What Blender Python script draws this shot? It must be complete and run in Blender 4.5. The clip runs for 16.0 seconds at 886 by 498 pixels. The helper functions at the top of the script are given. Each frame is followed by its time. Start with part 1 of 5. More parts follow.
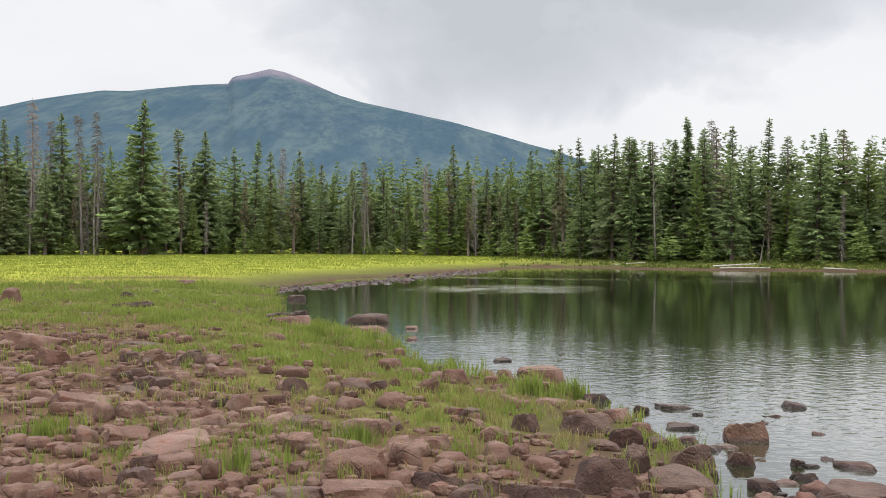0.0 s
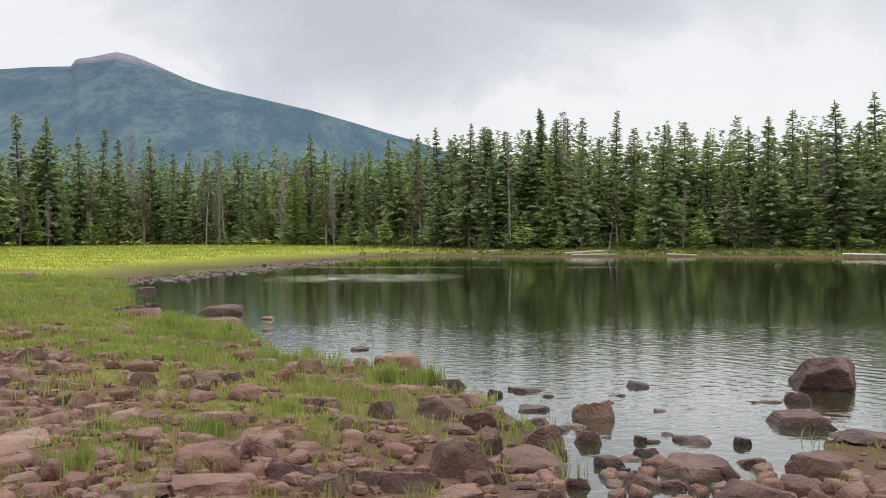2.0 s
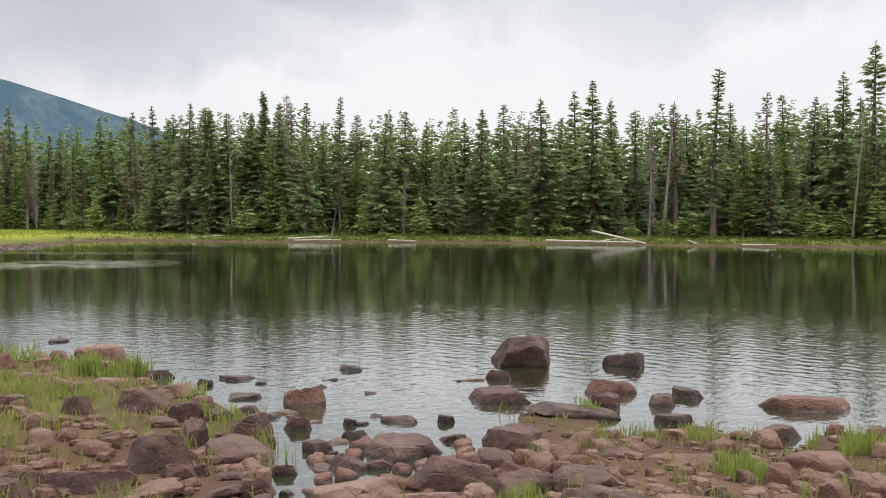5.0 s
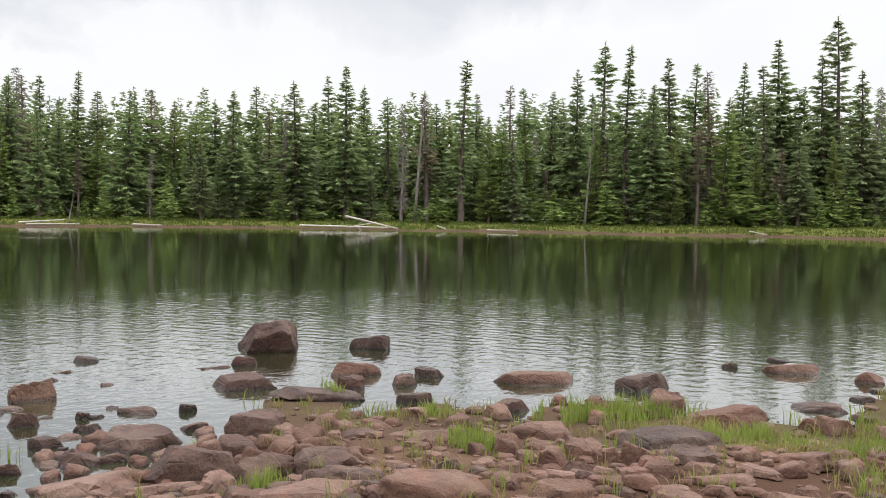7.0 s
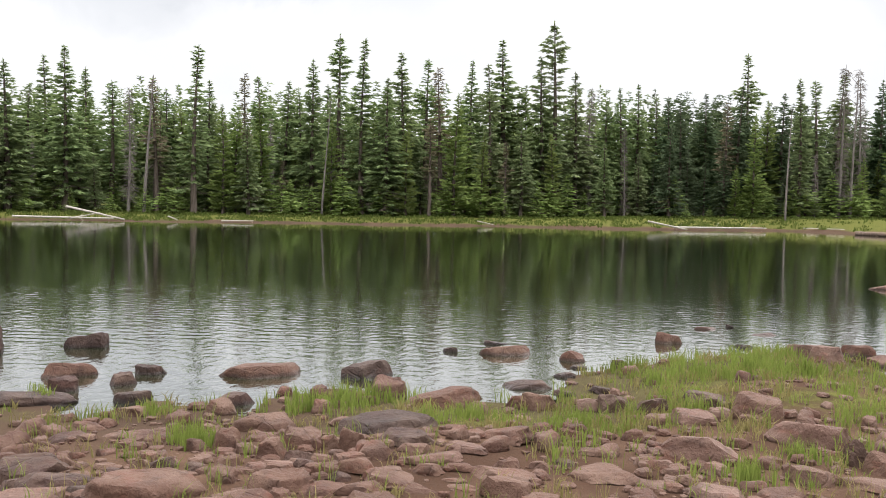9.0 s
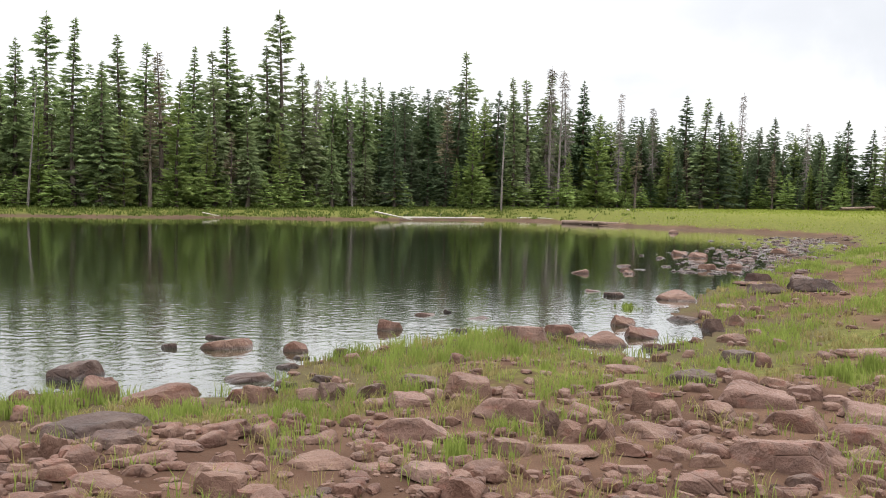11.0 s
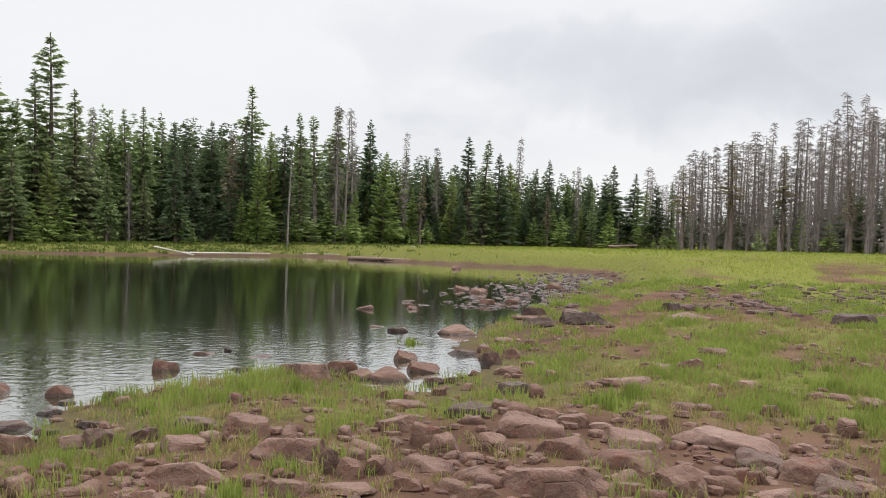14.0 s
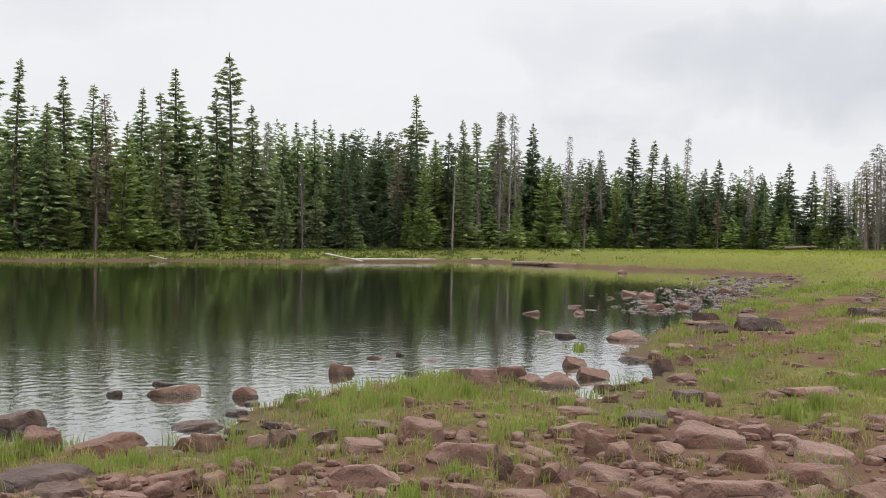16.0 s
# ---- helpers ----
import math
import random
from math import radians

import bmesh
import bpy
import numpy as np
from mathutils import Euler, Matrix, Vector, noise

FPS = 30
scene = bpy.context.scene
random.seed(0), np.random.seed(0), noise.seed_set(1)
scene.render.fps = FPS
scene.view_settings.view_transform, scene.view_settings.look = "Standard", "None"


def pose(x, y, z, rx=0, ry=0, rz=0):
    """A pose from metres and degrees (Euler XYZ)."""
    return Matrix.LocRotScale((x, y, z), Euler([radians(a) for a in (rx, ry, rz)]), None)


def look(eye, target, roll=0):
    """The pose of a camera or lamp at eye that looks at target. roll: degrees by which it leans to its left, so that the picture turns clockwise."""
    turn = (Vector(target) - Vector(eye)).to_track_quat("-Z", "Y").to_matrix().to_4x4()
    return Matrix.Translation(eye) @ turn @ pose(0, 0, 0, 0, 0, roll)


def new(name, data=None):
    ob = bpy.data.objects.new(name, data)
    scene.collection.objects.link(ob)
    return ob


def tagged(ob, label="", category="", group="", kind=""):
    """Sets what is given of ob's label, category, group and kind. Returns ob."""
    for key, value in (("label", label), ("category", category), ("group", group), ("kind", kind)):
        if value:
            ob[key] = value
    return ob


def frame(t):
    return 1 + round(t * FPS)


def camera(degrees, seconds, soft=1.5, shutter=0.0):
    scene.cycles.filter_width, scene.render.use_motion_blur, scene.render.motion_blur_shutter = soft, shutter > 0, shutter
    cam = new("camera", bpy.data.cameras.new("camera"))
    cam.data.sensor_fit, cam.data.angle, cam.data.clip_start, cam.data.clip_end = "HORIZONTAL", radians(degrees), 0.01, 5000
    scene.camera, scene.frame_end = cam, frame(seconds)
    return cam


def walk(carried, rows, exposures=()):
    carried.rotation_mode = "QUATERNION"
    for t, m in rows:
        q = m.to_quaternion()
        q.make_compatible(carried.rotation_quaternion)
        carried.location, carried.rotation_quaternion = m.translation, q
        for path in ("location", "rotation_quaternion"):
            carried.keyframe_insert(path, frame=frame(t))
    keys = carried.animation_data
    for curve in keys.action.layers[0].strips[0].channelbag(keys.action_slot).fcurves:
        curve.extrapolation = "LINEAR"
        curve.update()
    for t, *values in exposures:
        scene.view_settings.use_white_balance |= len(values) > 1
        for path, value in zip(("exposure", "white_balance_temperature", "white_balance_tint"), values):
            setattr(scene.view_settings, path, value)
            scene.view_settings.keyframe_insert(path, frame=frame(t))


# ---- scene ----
# the lens and the way of the camera: a slow turn to the right with a small step
cam = camera(50.99, 16.0, soft=1.0)
PATH = [
    (0, 0.000, 0.000, 1.845, 89.37, 0.09, -0.00),
    (0.5, 0.007, 0.008, 1.846, 89.18, 0.19, -2.02),
    (1, 0.017, 0.002, 1.842, 89.02, 0.23, -4.14),
    (1.5, 0.027, -0.011, 1.838, 88.86, 0.30, -6.36),
    (2, 0.038, -0.009, 1.838, 88.65, 0.42, -8.69),
    (2.5, 0.054, 0.008, 1.838, 88.48, 0.50, -11.15),
    (3, 0.077, 0.018, 1.838, 88.33, 0.45, -13.69),
    (5.5, 0.191, -0.011, 1.829, 87.55, -0.44, -28.96),
    (6, 0.206, -0.042, 1.830, 87.32, -0.60, -32.62),
    (6.5, 0.210, -0.075, 1.832, 87.11, -0.73, -36.45),
    (7, 0.206, -0.107, 1.836, 86.97, -0.93, -40.51),
    (7.5, 0.207, -0.132, 1.839, 86.81, -1.10, -44.58),
    (8, 0.211, -0.172, 1.840, 86.71, -1.23, -48.59),
    (8.5, 0.228, -0.218, 1.850, 86.66, -1.27, -52.50),
    (9, 0.234, -0.262, 1.855, 86.67, -1.26, -56.50),
    (9.5, 0.224, -0.294, 1.860, 86.69, -1.26, -60.53),
    (12, 0.235, -0.395, 1.857, 87.04, -1.82, -80.35),
    (12.5, 0.232, -0.399, 1.859, 87.74, -2.14, -83.17),
    (13, 0.229, -0.407, 1.860, 88.41, -2.28, -85.05),
    (13.5, 0.233, -0.416, 1.860, 88.87, -2.15, -85.97),
    (14, 0.243, -0.422, 1.864, 89.08, -1.95, -86.09),
    (14.5, 0.255, -0.411, 1.867, 89.13, -1.83, -85.55),
    (15, 0.260, -0.393, 1.872, 89.12, -1.66, -83.81),
    (15.5, 0.251, -0.374, 1.871, 89.12, -1.43, -80.44),
    (16, 0.238, -0.361, 1.875, 89.09, -1.11, -76.07),
]
# the clip's camera brightens its picture on the way and darkens it again
EXPOSURES = [(0, 0.0), (3, -0.05), (5.5, 0.03), (7, 0.11), (9, 0.18), (10.5, 0.28), (12, 0.29), (12.8, 0.18), (13.6, 0.05), (14.5, -0.06), (16, -0.06)]
walk(cam, [(t, pose(x, y, z, rx, ry, rz)) for t, x, y, z, rx, ry, rz in PATH], EXPOSURES)

# ---- world and sun: a bright, broken overcast ----
SUN_ELEV, SUN_AZ = 66.0, 105.0
SKY_LOW, SKY_ZENITH = 0.97, 3.2
CLOUD_BANKS = [(6, 13.5, 19, 6.0, 0.75), (30, 15, 17, 5.5, 0.5), (-4, 20, 45, 7, 0.45), (46, 15, 13, 4, 0.3), (98, 9.5, 15, 4.2, 0.4), (118, 12, 16, 7, 0.36), (84, 12, 9, 3, 0.2)]
world = bpy.data.worlds.new("overcast_sky")
scene.world = world
world.use_nodes = True
wt = world.node_tree
wt.nodes.clear()


def wn(kind, **inputs):
    n = wt.nodes.new(kind)
    for k, v in inputs.items():
        n.inputs[k.replace("_", " ")].default_value = v
    return n


def wmath(op, a, b=None, clamp=False):
    n = wt.nodes.new("ShaderNodeMath")
    n.operation, n.use_clamp = op, clamp
    for i, v in enumerate((a, b)):
        if v is None:
            continue
        if isinstance(v, (int, float)):
            n.inputs[i].default_value = v
        else:
            wt.links.new(v, n.inputs[i])
    return n.outputs[0]


def ramp_node(tree, source, stops):
    n = tree.nodes.new("ShaderNodeValToRGB")
    r = n.color_ramp
    while len(r.elements) < len(stops):
        r.elements.new(0.5)
    for e, (p, c) in zip(r.elements, stops):
        e.position, e.color = p, (*c, 1)
    tree.links.new(source, n.inputs[0])
    return n.outputs[0]


w_co = wt.nodes.new("ShaderNodeTexCoord")
w_xyz = wt.nodes.new("ShaderNodeSeparateXYZ")
wt.links.new(w_co.outputs["Generated"], w_xyz.inputs[0])
w_up = wmath("MAXIMUM", w_xyz.outputs[2], 0.0)
w_z = wmath("ADD", w_up, 0.16)
w_flat = wt.nodes.new("ShaderNodeCombineXYZ")
wt.links.new(wmath("DIVIDE", w_xyz.outputs[0], w_z), w_flat.inputs[0])
wt.links.new(wmath("DIVIDE", w_xyz.outputs[1], w_z), w_flat.inputs[1])
w_shift = wt.nodes.new("ShaderNodeMapping")
w_shift.inputs["Location"].default_value = (-10.0, -11.0, 0.0)
wt.links.new(w_flat.outputs[0], w_shift.inputs[0])
w_cloud = wn("ShaderNodeTexNoise", Scale=0.55, Detail=7.0, Roughness=0.52, Distortion=0.25)
wt.links.new(w_shift.outputs[0], w_cloud.inputs["Vector"])
w_fray = wn("ShaderNodeTexNoise", Scale=5.0, Detail=6.0, Roughness=0.55, Distortion=0.4)
wt.links.new(w_co.outputs["Generated"], w_fray.inputs["Vector"])
# the grey undersides of the cloud banks: azimuth, elevation, half widths, depth of grey
w_az = wmath("ADD", wmath("MULTIPLY", wmath("ARCTAN2", w_xyz.outputs[0], w_xyz.outputs[1]), 57.296), wmath("MULTIPLY", wmath("SUBTRACT", w_cloud.outputs["Fac"], 0.5), 30.0))
w_el = wmath("ADD", wmath("MULTIPLY", wmath("ARCSINE", w_up), 57.296), wmath("MULTIPLY", wmath("SUBTRACT", w_fray.outputs["Fac"], 0.5), 14.0))
w_grey = wmath("ADD", wmath("MULTIPLY", wmath("SUBTRACT", w_cloud.outputs["Fac"], 0.5), 0.9), 0.1)
for b_az, b_el, b_wide, b_high, b_deep in CLOUD_BANKS:
    dx = wmath("DIVIDE", wmath("SUBTRACT", w_az, b_az), b_wide)
    dy = wmath("DIVIDE", wmath("SUBTRACT", w_el, b_el), b_high)
    w_near = wmath("SUBTRACT", 1.0, wmath("ADD", wmath("MULTIPLY", dx, dx), wmath("MULTIPLY", dy, dy)), True)
    w_grey = wmath("ADD", w_grey, wmath("MULTIPLY", wmath("POWER", w_near, 0.8), b_deep))
w_col = ramp_node(wt, wmath("ADD", w_grey, wmath("MULTIPLY", wmath("SUBTRACT", w_fray.outputs["Fac"], 0.5), 0.35)), [(0.0, (0.985, 0.985, 1.0)), (0.22, (0.91, 0.915, 0.945)), (0.55, (0.765, 0.78, 0.82)), (1.0, (0.61, 0.625, 0.67))])
w_sky = wt.nodes.new("ShaderNodeTexSky")
w_sky.sky_type, w_sky.sun_disc = "NISHITA", False
w_sky.sun_elevation, w_sky.sun_rotation = radians(SUN_ELEV), radians(SUN_AZ)
w_skybg = wn("ShaderNodeBackground", Strength=0.1)
wt.links.new(w_sky.outputs[0], w_skybg.inputs[0])
w_cloudbg = wn("ShaderNodeBackground")
wt.links.new(w_col, w_cloudbg.inputs[0])
# an overcast sky is several times brighter overhead than at the horizon
w_zen = wt.nodes.new("ShaderNodeMapRange")
w_zen.interpolation_type = "SMOOTHSTEP"
for k, v in enumerate((0.23, 0.6, 0.0, SKY_ZENITH)):
    w_zen.inputs[k + 1].default_value = v
wt.links.new(w_up, w_zen.inputs[0])
wt.links.new(wmath("ADD", w_zen.outputs[0], SKY_LOW), w_cloudbg.inputs[1])
w_mix = wt.nodes.new("ShaderNodeMixShader")
w_mix.inputs[0].default_value = 0.93
wt.links.new(w_skybg.outputs[0], w_mix.inputs[1])
wt.links.new(w_cloudbg.outputs[0], w_mix.inputs[2])
w_out = wt.nodes.new("ShaderNodeOutputWorld")
wt.links.new(w_mix.outputs[0], w_out.inputs[0])

sun_data = bpy.data.lights.new("sun", "SUN")
sun_data.energy, sun_data.angle, sun_data.color = 2.2, radians(20), (1.0, 0.96, 0.9)
sun = new("sun", sun_data)
sun_dir = Vector((math.sin(radians(SUN_AZ)) * math.cos(radians(SUN_ELEV)), math.cos(radians(SUN_AZ)) * math.cos(radians(SUN_ELEV)), math.sin(radians(SUN_ELEV))))
sun.matrix_world = look(sun_dir * 200, (0, 0, 0))


# ---- materials ----
class Mat:
    """A node material with a Principled shader and small helpers."""

    def __init__(self, name, rough=0.8, spec=0.3):
        self.m = bpy.data.materials.new(name)
        self.m.use_nodes = True
        self.t = self.m.node_tree
        self.p = self.t.nodes["Principled BSDF"]
        self.p.inputs["Roughness"].default_value = rough
        self.p.inputs["Specular IOR Level"].default_value = spec
        self.geo = self.t.nodes.new("ShaderNodeNewGeometry")
        self.co = self.t.nodes.new("ShaderNodeTexCoord")
        self.info = self.t.nodes.new("ShaderNodeObjectInfo")
        self.pos = self.geo.outputs["Position"]
        self.obj = self.co.outputs["Object"]

    def noise(self, scale, detail=4.0, rough=0.55, vec=None, stretch=None):
        n = self.t.nodes.new("ShaderNodeTexNoise")
        n.inputs["Scale"].default_value, n.inputs["Detail"].default_value, n.inputs["Roughness"].default_value = scale, detail, rough
        vec = vec or self.pos
        if stretch:
            k = self.t.nodes.new("ShaderNodeMapping")
            k.inputs["Scale"].default_value = stretch
            self.t.links.new(vec, k.inputs[0])
            vec = k.outputs[0]
        self.t.links.new(vec, n.inputs["Vector"])
        return n.outputs["Fac"]

    def ramp(self, source, stops):
        return ramp_node(self.t, source, stops)

    def grey(self, source, lo, hi):
        n = self.t.nodes.new("ShaderNodeMapRange")
        n.interpolation_type = "SMOOTHSTEP"
        n.inputs[1].default_value, n.inputs[2].default_value = lo, hi
        self.t.links.new(source, n.inputs[0])
        return n.outputs[0]

    def math(self, op, a, b=0.0):
        n = self.t.nodes.new("ShaderNodeMath")
        n.operation = op
        for i, v in enumerate((a, b)):
            if isinstance(v, (int, float)):
                n.inputs[i].default_value = v
            else:
                self.t.links.new(v, n.inputs[i])
        return n.outputs[0]

    def mix(self, fac, a, b, kind="MIX"):
        n = self.t.nodes.new("ShaderNodeMix")
        n.data_type, n.blend_type = "RGBA", kind
        for i, v in ((0, fac), (6, a), (7, b)):
            if isinstance(v, (int, float)):
                n.inputs[i].default_value = v
            elif isinstance(v, tuple):
                n.inputs[i].default_value = (*v, 1)
            else:
                self.t.links.new(v, n.inputs[i])
        return n.outputs[2]

    def attr(self, name):
        n = self.t.nodes.new("ShaderNodeAttribute")
        n.attribute_name = name
        return n.outputs["Fac"]

    def z(self):
        n = self.t.nodes.new("ShaderNodeSeparateXYZ")
        self.t.links.new(self.pos, n.inputs[0])
        return n.outputs[2]

    def bump(self, source, strength, distance):
        n = self.t.nodes.new("ShaderNodeBump")
        n.inputs["Strength"].default_value, n.inputs["Distance"].default_value = strength, distance
        self.t.links.new(source, n.inputs["Height"])
        self.t.links.new(n.outputs[0], self.p.inputs["Normal"])
        return n

    def base(self, source):
        if isinstance(source, tuple):
            self.p.inputs["Base Color"].default_value = (*source, 1)
        else:
            self.t.links.new(source, self.p.inputs["Base Color"])
        return self


def rock_material(name, a, b, pale):
    m = Mat(name, 0.72, 0.25)
    obj = m.t.nodes.new("ShaderNodeVectorMath")
    obj.operation = "ADD"
    m.t.links.new(m.pos, obj.inputs[0])
    m.t.links.new(m.info.outputs["Random"], obj.inputs[1])
    big, mid, fine, speck = m.noise(2.6, 5), m.noise(8, 6, 0.6), m.noise(32, 6, 0.65), m.noise(120, 3, 0.7)
    tone = m.mix(m.info.outputs["Random"], a, b)
    each = m.geo.outputs["Random Per Island"]
    tone = m.mix(m.math("MULTIPLY", m.grey(each, 0.6, 1.0), 0.5), tone, tuple(v * 0.6 for v in a))
    tone = m.mix(m.math("MULTIPLY", m.grey(each, 0.3, 0.0), 0.4), tone, pale)
    # weathered pale crust, rusty breaks, dark stains
    tone = m.mix(m.math("MULTIPLY", m.grey(big, 0.44, 0.62), 0.65), tone, pale)
    tone = m.mix(m.math("MULTIPLY", m.grey(m.noise(4.5, 4, 0.6, stretch=(1, 1, 2.2)), 0.55, 0.68), 0.5), tone, (a[0] * 1.35, a[1] * 0.95, a[2] * 0.8))
    tone = m.mix(m.math("MULTIPLY", m.grey(mid, 0.5, 0.66), 0.5), tone, tuple(v * 0.45 for v in a))
    tone = m.mix(m.math("MULTIPLY", m.grey(fine, 0.56, 0.68), 0.3), tone, tuple(min(1, v * 1.5) for v in pale))
    tone = m.mix(m.math("MULTIPLY", m.grey(speck, 0.58, 0.7), 0.2), tone, (0.05, 0.035, 0.03))
    crack = m.t.nodes.new("ShaderNodeTexVoronoi")
    crack.feature = "DISTANCE_TO_EDGE"
    crack.inputs["Scale"].default_value = 3.4
    m.t.links.new(obj.outputs[0], crack.inputs["Vector"])
    line = m.math("MULTIPLY", m.grey(crack.outputs["Distance"], 0.03, 0.0), m.grey(mid, 0.42, 0.6))
    tone = m.mix(m.math("MULTIPLY", line, 0.22), tone, tuple(v * 0.3 for v in a))
    wet = m.grey(m.math("ADD", m.z(), m.math("MULTIPLY", fine, 0.05)), 0.075, 0.035)
    m.base(m.mix(m.math("MULTIPLY", wet, 0.72), tone, tuple(v * 0.3 for v in a)))
    m.t.links.new(m.math("SUBTRACT", 0.72, m.math("MULTIPLY", wet, 0.3)), m.p.inputs["Roughness"])
    relief = m.math("ADD", m.math("MULTIPLY", mid, 1.0), m.math("ADD", m.math("MULTIPLY", fine, 0.25), m.math("MULTIPLY", speck, 0.04)))
    m.bump(m.math("SUBTRACT", relief, m.math("MULTIPLY", line, 0.2)), 0.9, 0.045)
    return m.m


MAT_ROCK = rock_material("red_brown_basalt", (0.070, 0.031, 0.020), (0.076, 0.038, 0.024), (0.121, 0.072, 0.051))
MAT_PALE = rock_material("pale_brown_basalt", (0.092, 0.048, 0.034), (0.104, 0.058, 0.043), (0.148, 0.092, 0.071))
MAT_DARK = rock_material("dark_basalt", (0.029, 0.015, 0.011), (0.037, 0.020, 0.016), (0.067, 0.042, 0.031))
# the red-brown basalt again, with every tone darkened
MAT_DARKRED = rock_material("darker_red_basalt", (0.041, 0.018, 0.013), (0.043, 0.022, 0.016), (0.081, 0.050, 0.036))

_m = Mat("lakeside_ground", 0.97, 0.02)
_green = _m.attr("green")
_yellow = _m.attr("yellow")
_n1, _n2, _n3 = _m.noise(0.9, 5), _m.noise(7, 6, 0.6), _m.noise(45, 5, 0.65)
_mud = _m.mix(_m.grey(_n1, 0.35, 0.65), (0.05, 0.028, 0.019), (0.1, 0.06, 0.04))
_mud = _m.mix(_m.math("MULTIPLY", _m.grey(_n3, 0.4, 0.65), 0.6), _mud, (0.055, 0.036, 0.026))
_turf = _m.mix(_m.grey(_n2, 0.35, 0.65), (0.058, 0.066, 0.016), (0.092, 0.09, 0.026))
_turf = _m.mix(_yellow, _turf, _m.mix(_m.grey(_m.noise(0.35, 4, 0.6), 0.35, 0.65), (0.145, 0.162, 0.022), (0.2, 0.205, 0.03)))
_turf = _m.mix(_m.math("MULTIPLY", _m.grey(_n3, 0.45, 0.7), 0.5), _turf, (0.05, 0.05, 0.02))
_cover = _m.grey(_m.math("ADD", _green, _m.math("MULTIPLY", _m.math("SUBTRACT", _n2, 0.5), 0.9)), 0.42, 0.92)
# wet mud at the water, carried higher as painted shade in rock gaps
_wet_and_gap = _m.grey(_m.z(), 0.16, 0.04)
_m.base(_m.mix(_m.math("MULTIPLY", _wet_and_gap, 0.65), _m.mix(_cover, _mud, _turf), (0.05, 0.035, 0.025)))
_m.bump(_m.math("ADD", _n2, _m.math("MULTIPLY", _n3, 0.6)), 0.6, 0.05)
MAT_GROUND = _m.m

# lake water: dark, green-brown below, with ripples that come in patches
_m = Mat("lake_water", 0.075, 0.5)
_m.p.inputs["IOR"].default_value = 1.6
_m.p.inputs["Coat Weight"].default_value = 1.0
_m.p.inputs["Coat IOR"].default_value = 1.6
_m.p.inputs["Coat Roughness"].default_value = 0.06
_m.base((0.0125, 0.0152, 0.005))
_patch = _m.grey(_m.noise(0.07, 3, 0.5, stretch=(1, 1.0, 1)), 0.3, 0.7)
_r1 = _m.noise(4.6, 2, 0.5, stretch=(1.0, 1.5, 1))
_r2 = _m.noise(13.0, 2, 0.5, stretch=(1.2, 1.0, 1))
_r3 = _m.noise(0.8, 2, 0.5)
_h = _m.math("ADD", _m.math("MULTIPLY", _r1, 1.0), _m.math("ADD", _m.math("MULTIPLY", _r2, 0.35), _m.math("MULTIPLY", _r3, 0.8)))
_h = _m.math("MULTIPLY", _h, _m.math("ADD", 0.6, _m.math("MULTIPLY", _patch, 0.6)))
# a gust ruffles a strip and a patch in the north-west
_sx = _m.t.nodes.new("ShaderNodeSeparateXYZ")
_m.t.links.new(_m.pos, _sx.inputs[0])
_px, _py = _sx.outputs[0], _sx.outputs[1]
_line = _m.math("ABSOLUTE", _m.math("SUBTRACT", _m.math("ADD", _m.math("MULTIPLY", _px, 0.351), _m.math("MULTIPLY", _py, 0.936)), 41.3))
_gust = _m.math("MULTIPLY", _m.grey(_line, 0.7, 0.1), _m.math("MULTIPLY", _m.grey(_px, -3, 0), _m.grey(_px, 16, 13)))
_dx, _dy = _m.math("DIVIDE", _m.math("SUBTRACT", _px, 2.6), 4.5), _m.math("DIVIDE", _m.math("SUBTRACT", _py, 34.0), 3.4)
_spot = _m.grey(_m.math("ADD", _m.math("MULTIPLY", _dx, _dx), _m.math("MULTIPLY", _dy, _dy)), 1.1, 0.1)
_gust = _m.math("MAXIMUM", _gust, _m.math("MULTIPLY", _spot, _m.grey(_m.noise(1.4, 3, 0.6, stretch=(0.3, 1.4, 1)), 0.45, 0.65)))
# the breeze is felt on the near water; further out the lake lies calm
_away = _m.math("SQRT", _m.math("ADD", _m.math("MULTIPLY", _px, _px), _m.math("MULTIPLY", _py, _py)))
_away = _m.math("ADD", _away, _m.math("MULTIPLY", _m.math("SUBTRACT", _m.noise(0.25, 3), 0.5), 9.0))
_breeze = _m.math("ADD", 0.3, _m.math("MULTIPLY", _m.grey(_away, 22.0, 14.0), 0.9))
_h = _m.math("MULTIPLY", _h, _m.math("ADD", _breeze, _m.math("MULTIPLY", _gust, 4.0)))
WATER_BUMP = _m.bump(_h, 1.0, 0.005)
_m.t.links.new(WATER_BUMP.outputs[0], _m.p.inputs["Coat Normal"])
MAT_WATER = _m.m


def foliage_material(name, dark, light, shift):
    m = Mat(name, 0.75, 0.06)
    island = m.geo.outputs["Random Per Island"]
    tone = m.mix(island, dark, light)
    tone = m.mix(m.math("MULTIPLY", m.info.outputs["Random"], 0.75), tone, shift)
    tone = m.mix(m.math("MULTIPLY", m.grey(m.noise(0.9, 3), 0.4, 0.7), 0.4), tone, tuple(v * 0.6 for v in dark))
    m.base(tone)
    tr = m.t.nodes.new("ShaderNodeBsdfTranslucent")
    m.t.links.new(tone, tr.inputs[0])
    ms = m.t.nodes.new("ShaderNodeMixShader")
    ms.inputs[0].default_value = 0.4
    m.t.links.new(m.p.outputs[0], ms.inputs[1])
    m.t.links.new(tr.outputs[0], ms.inputs[2])
    m.t.links.new(ms.outputs[0], m.t.nodes["Material Output"].inputs[0])
    return m.m


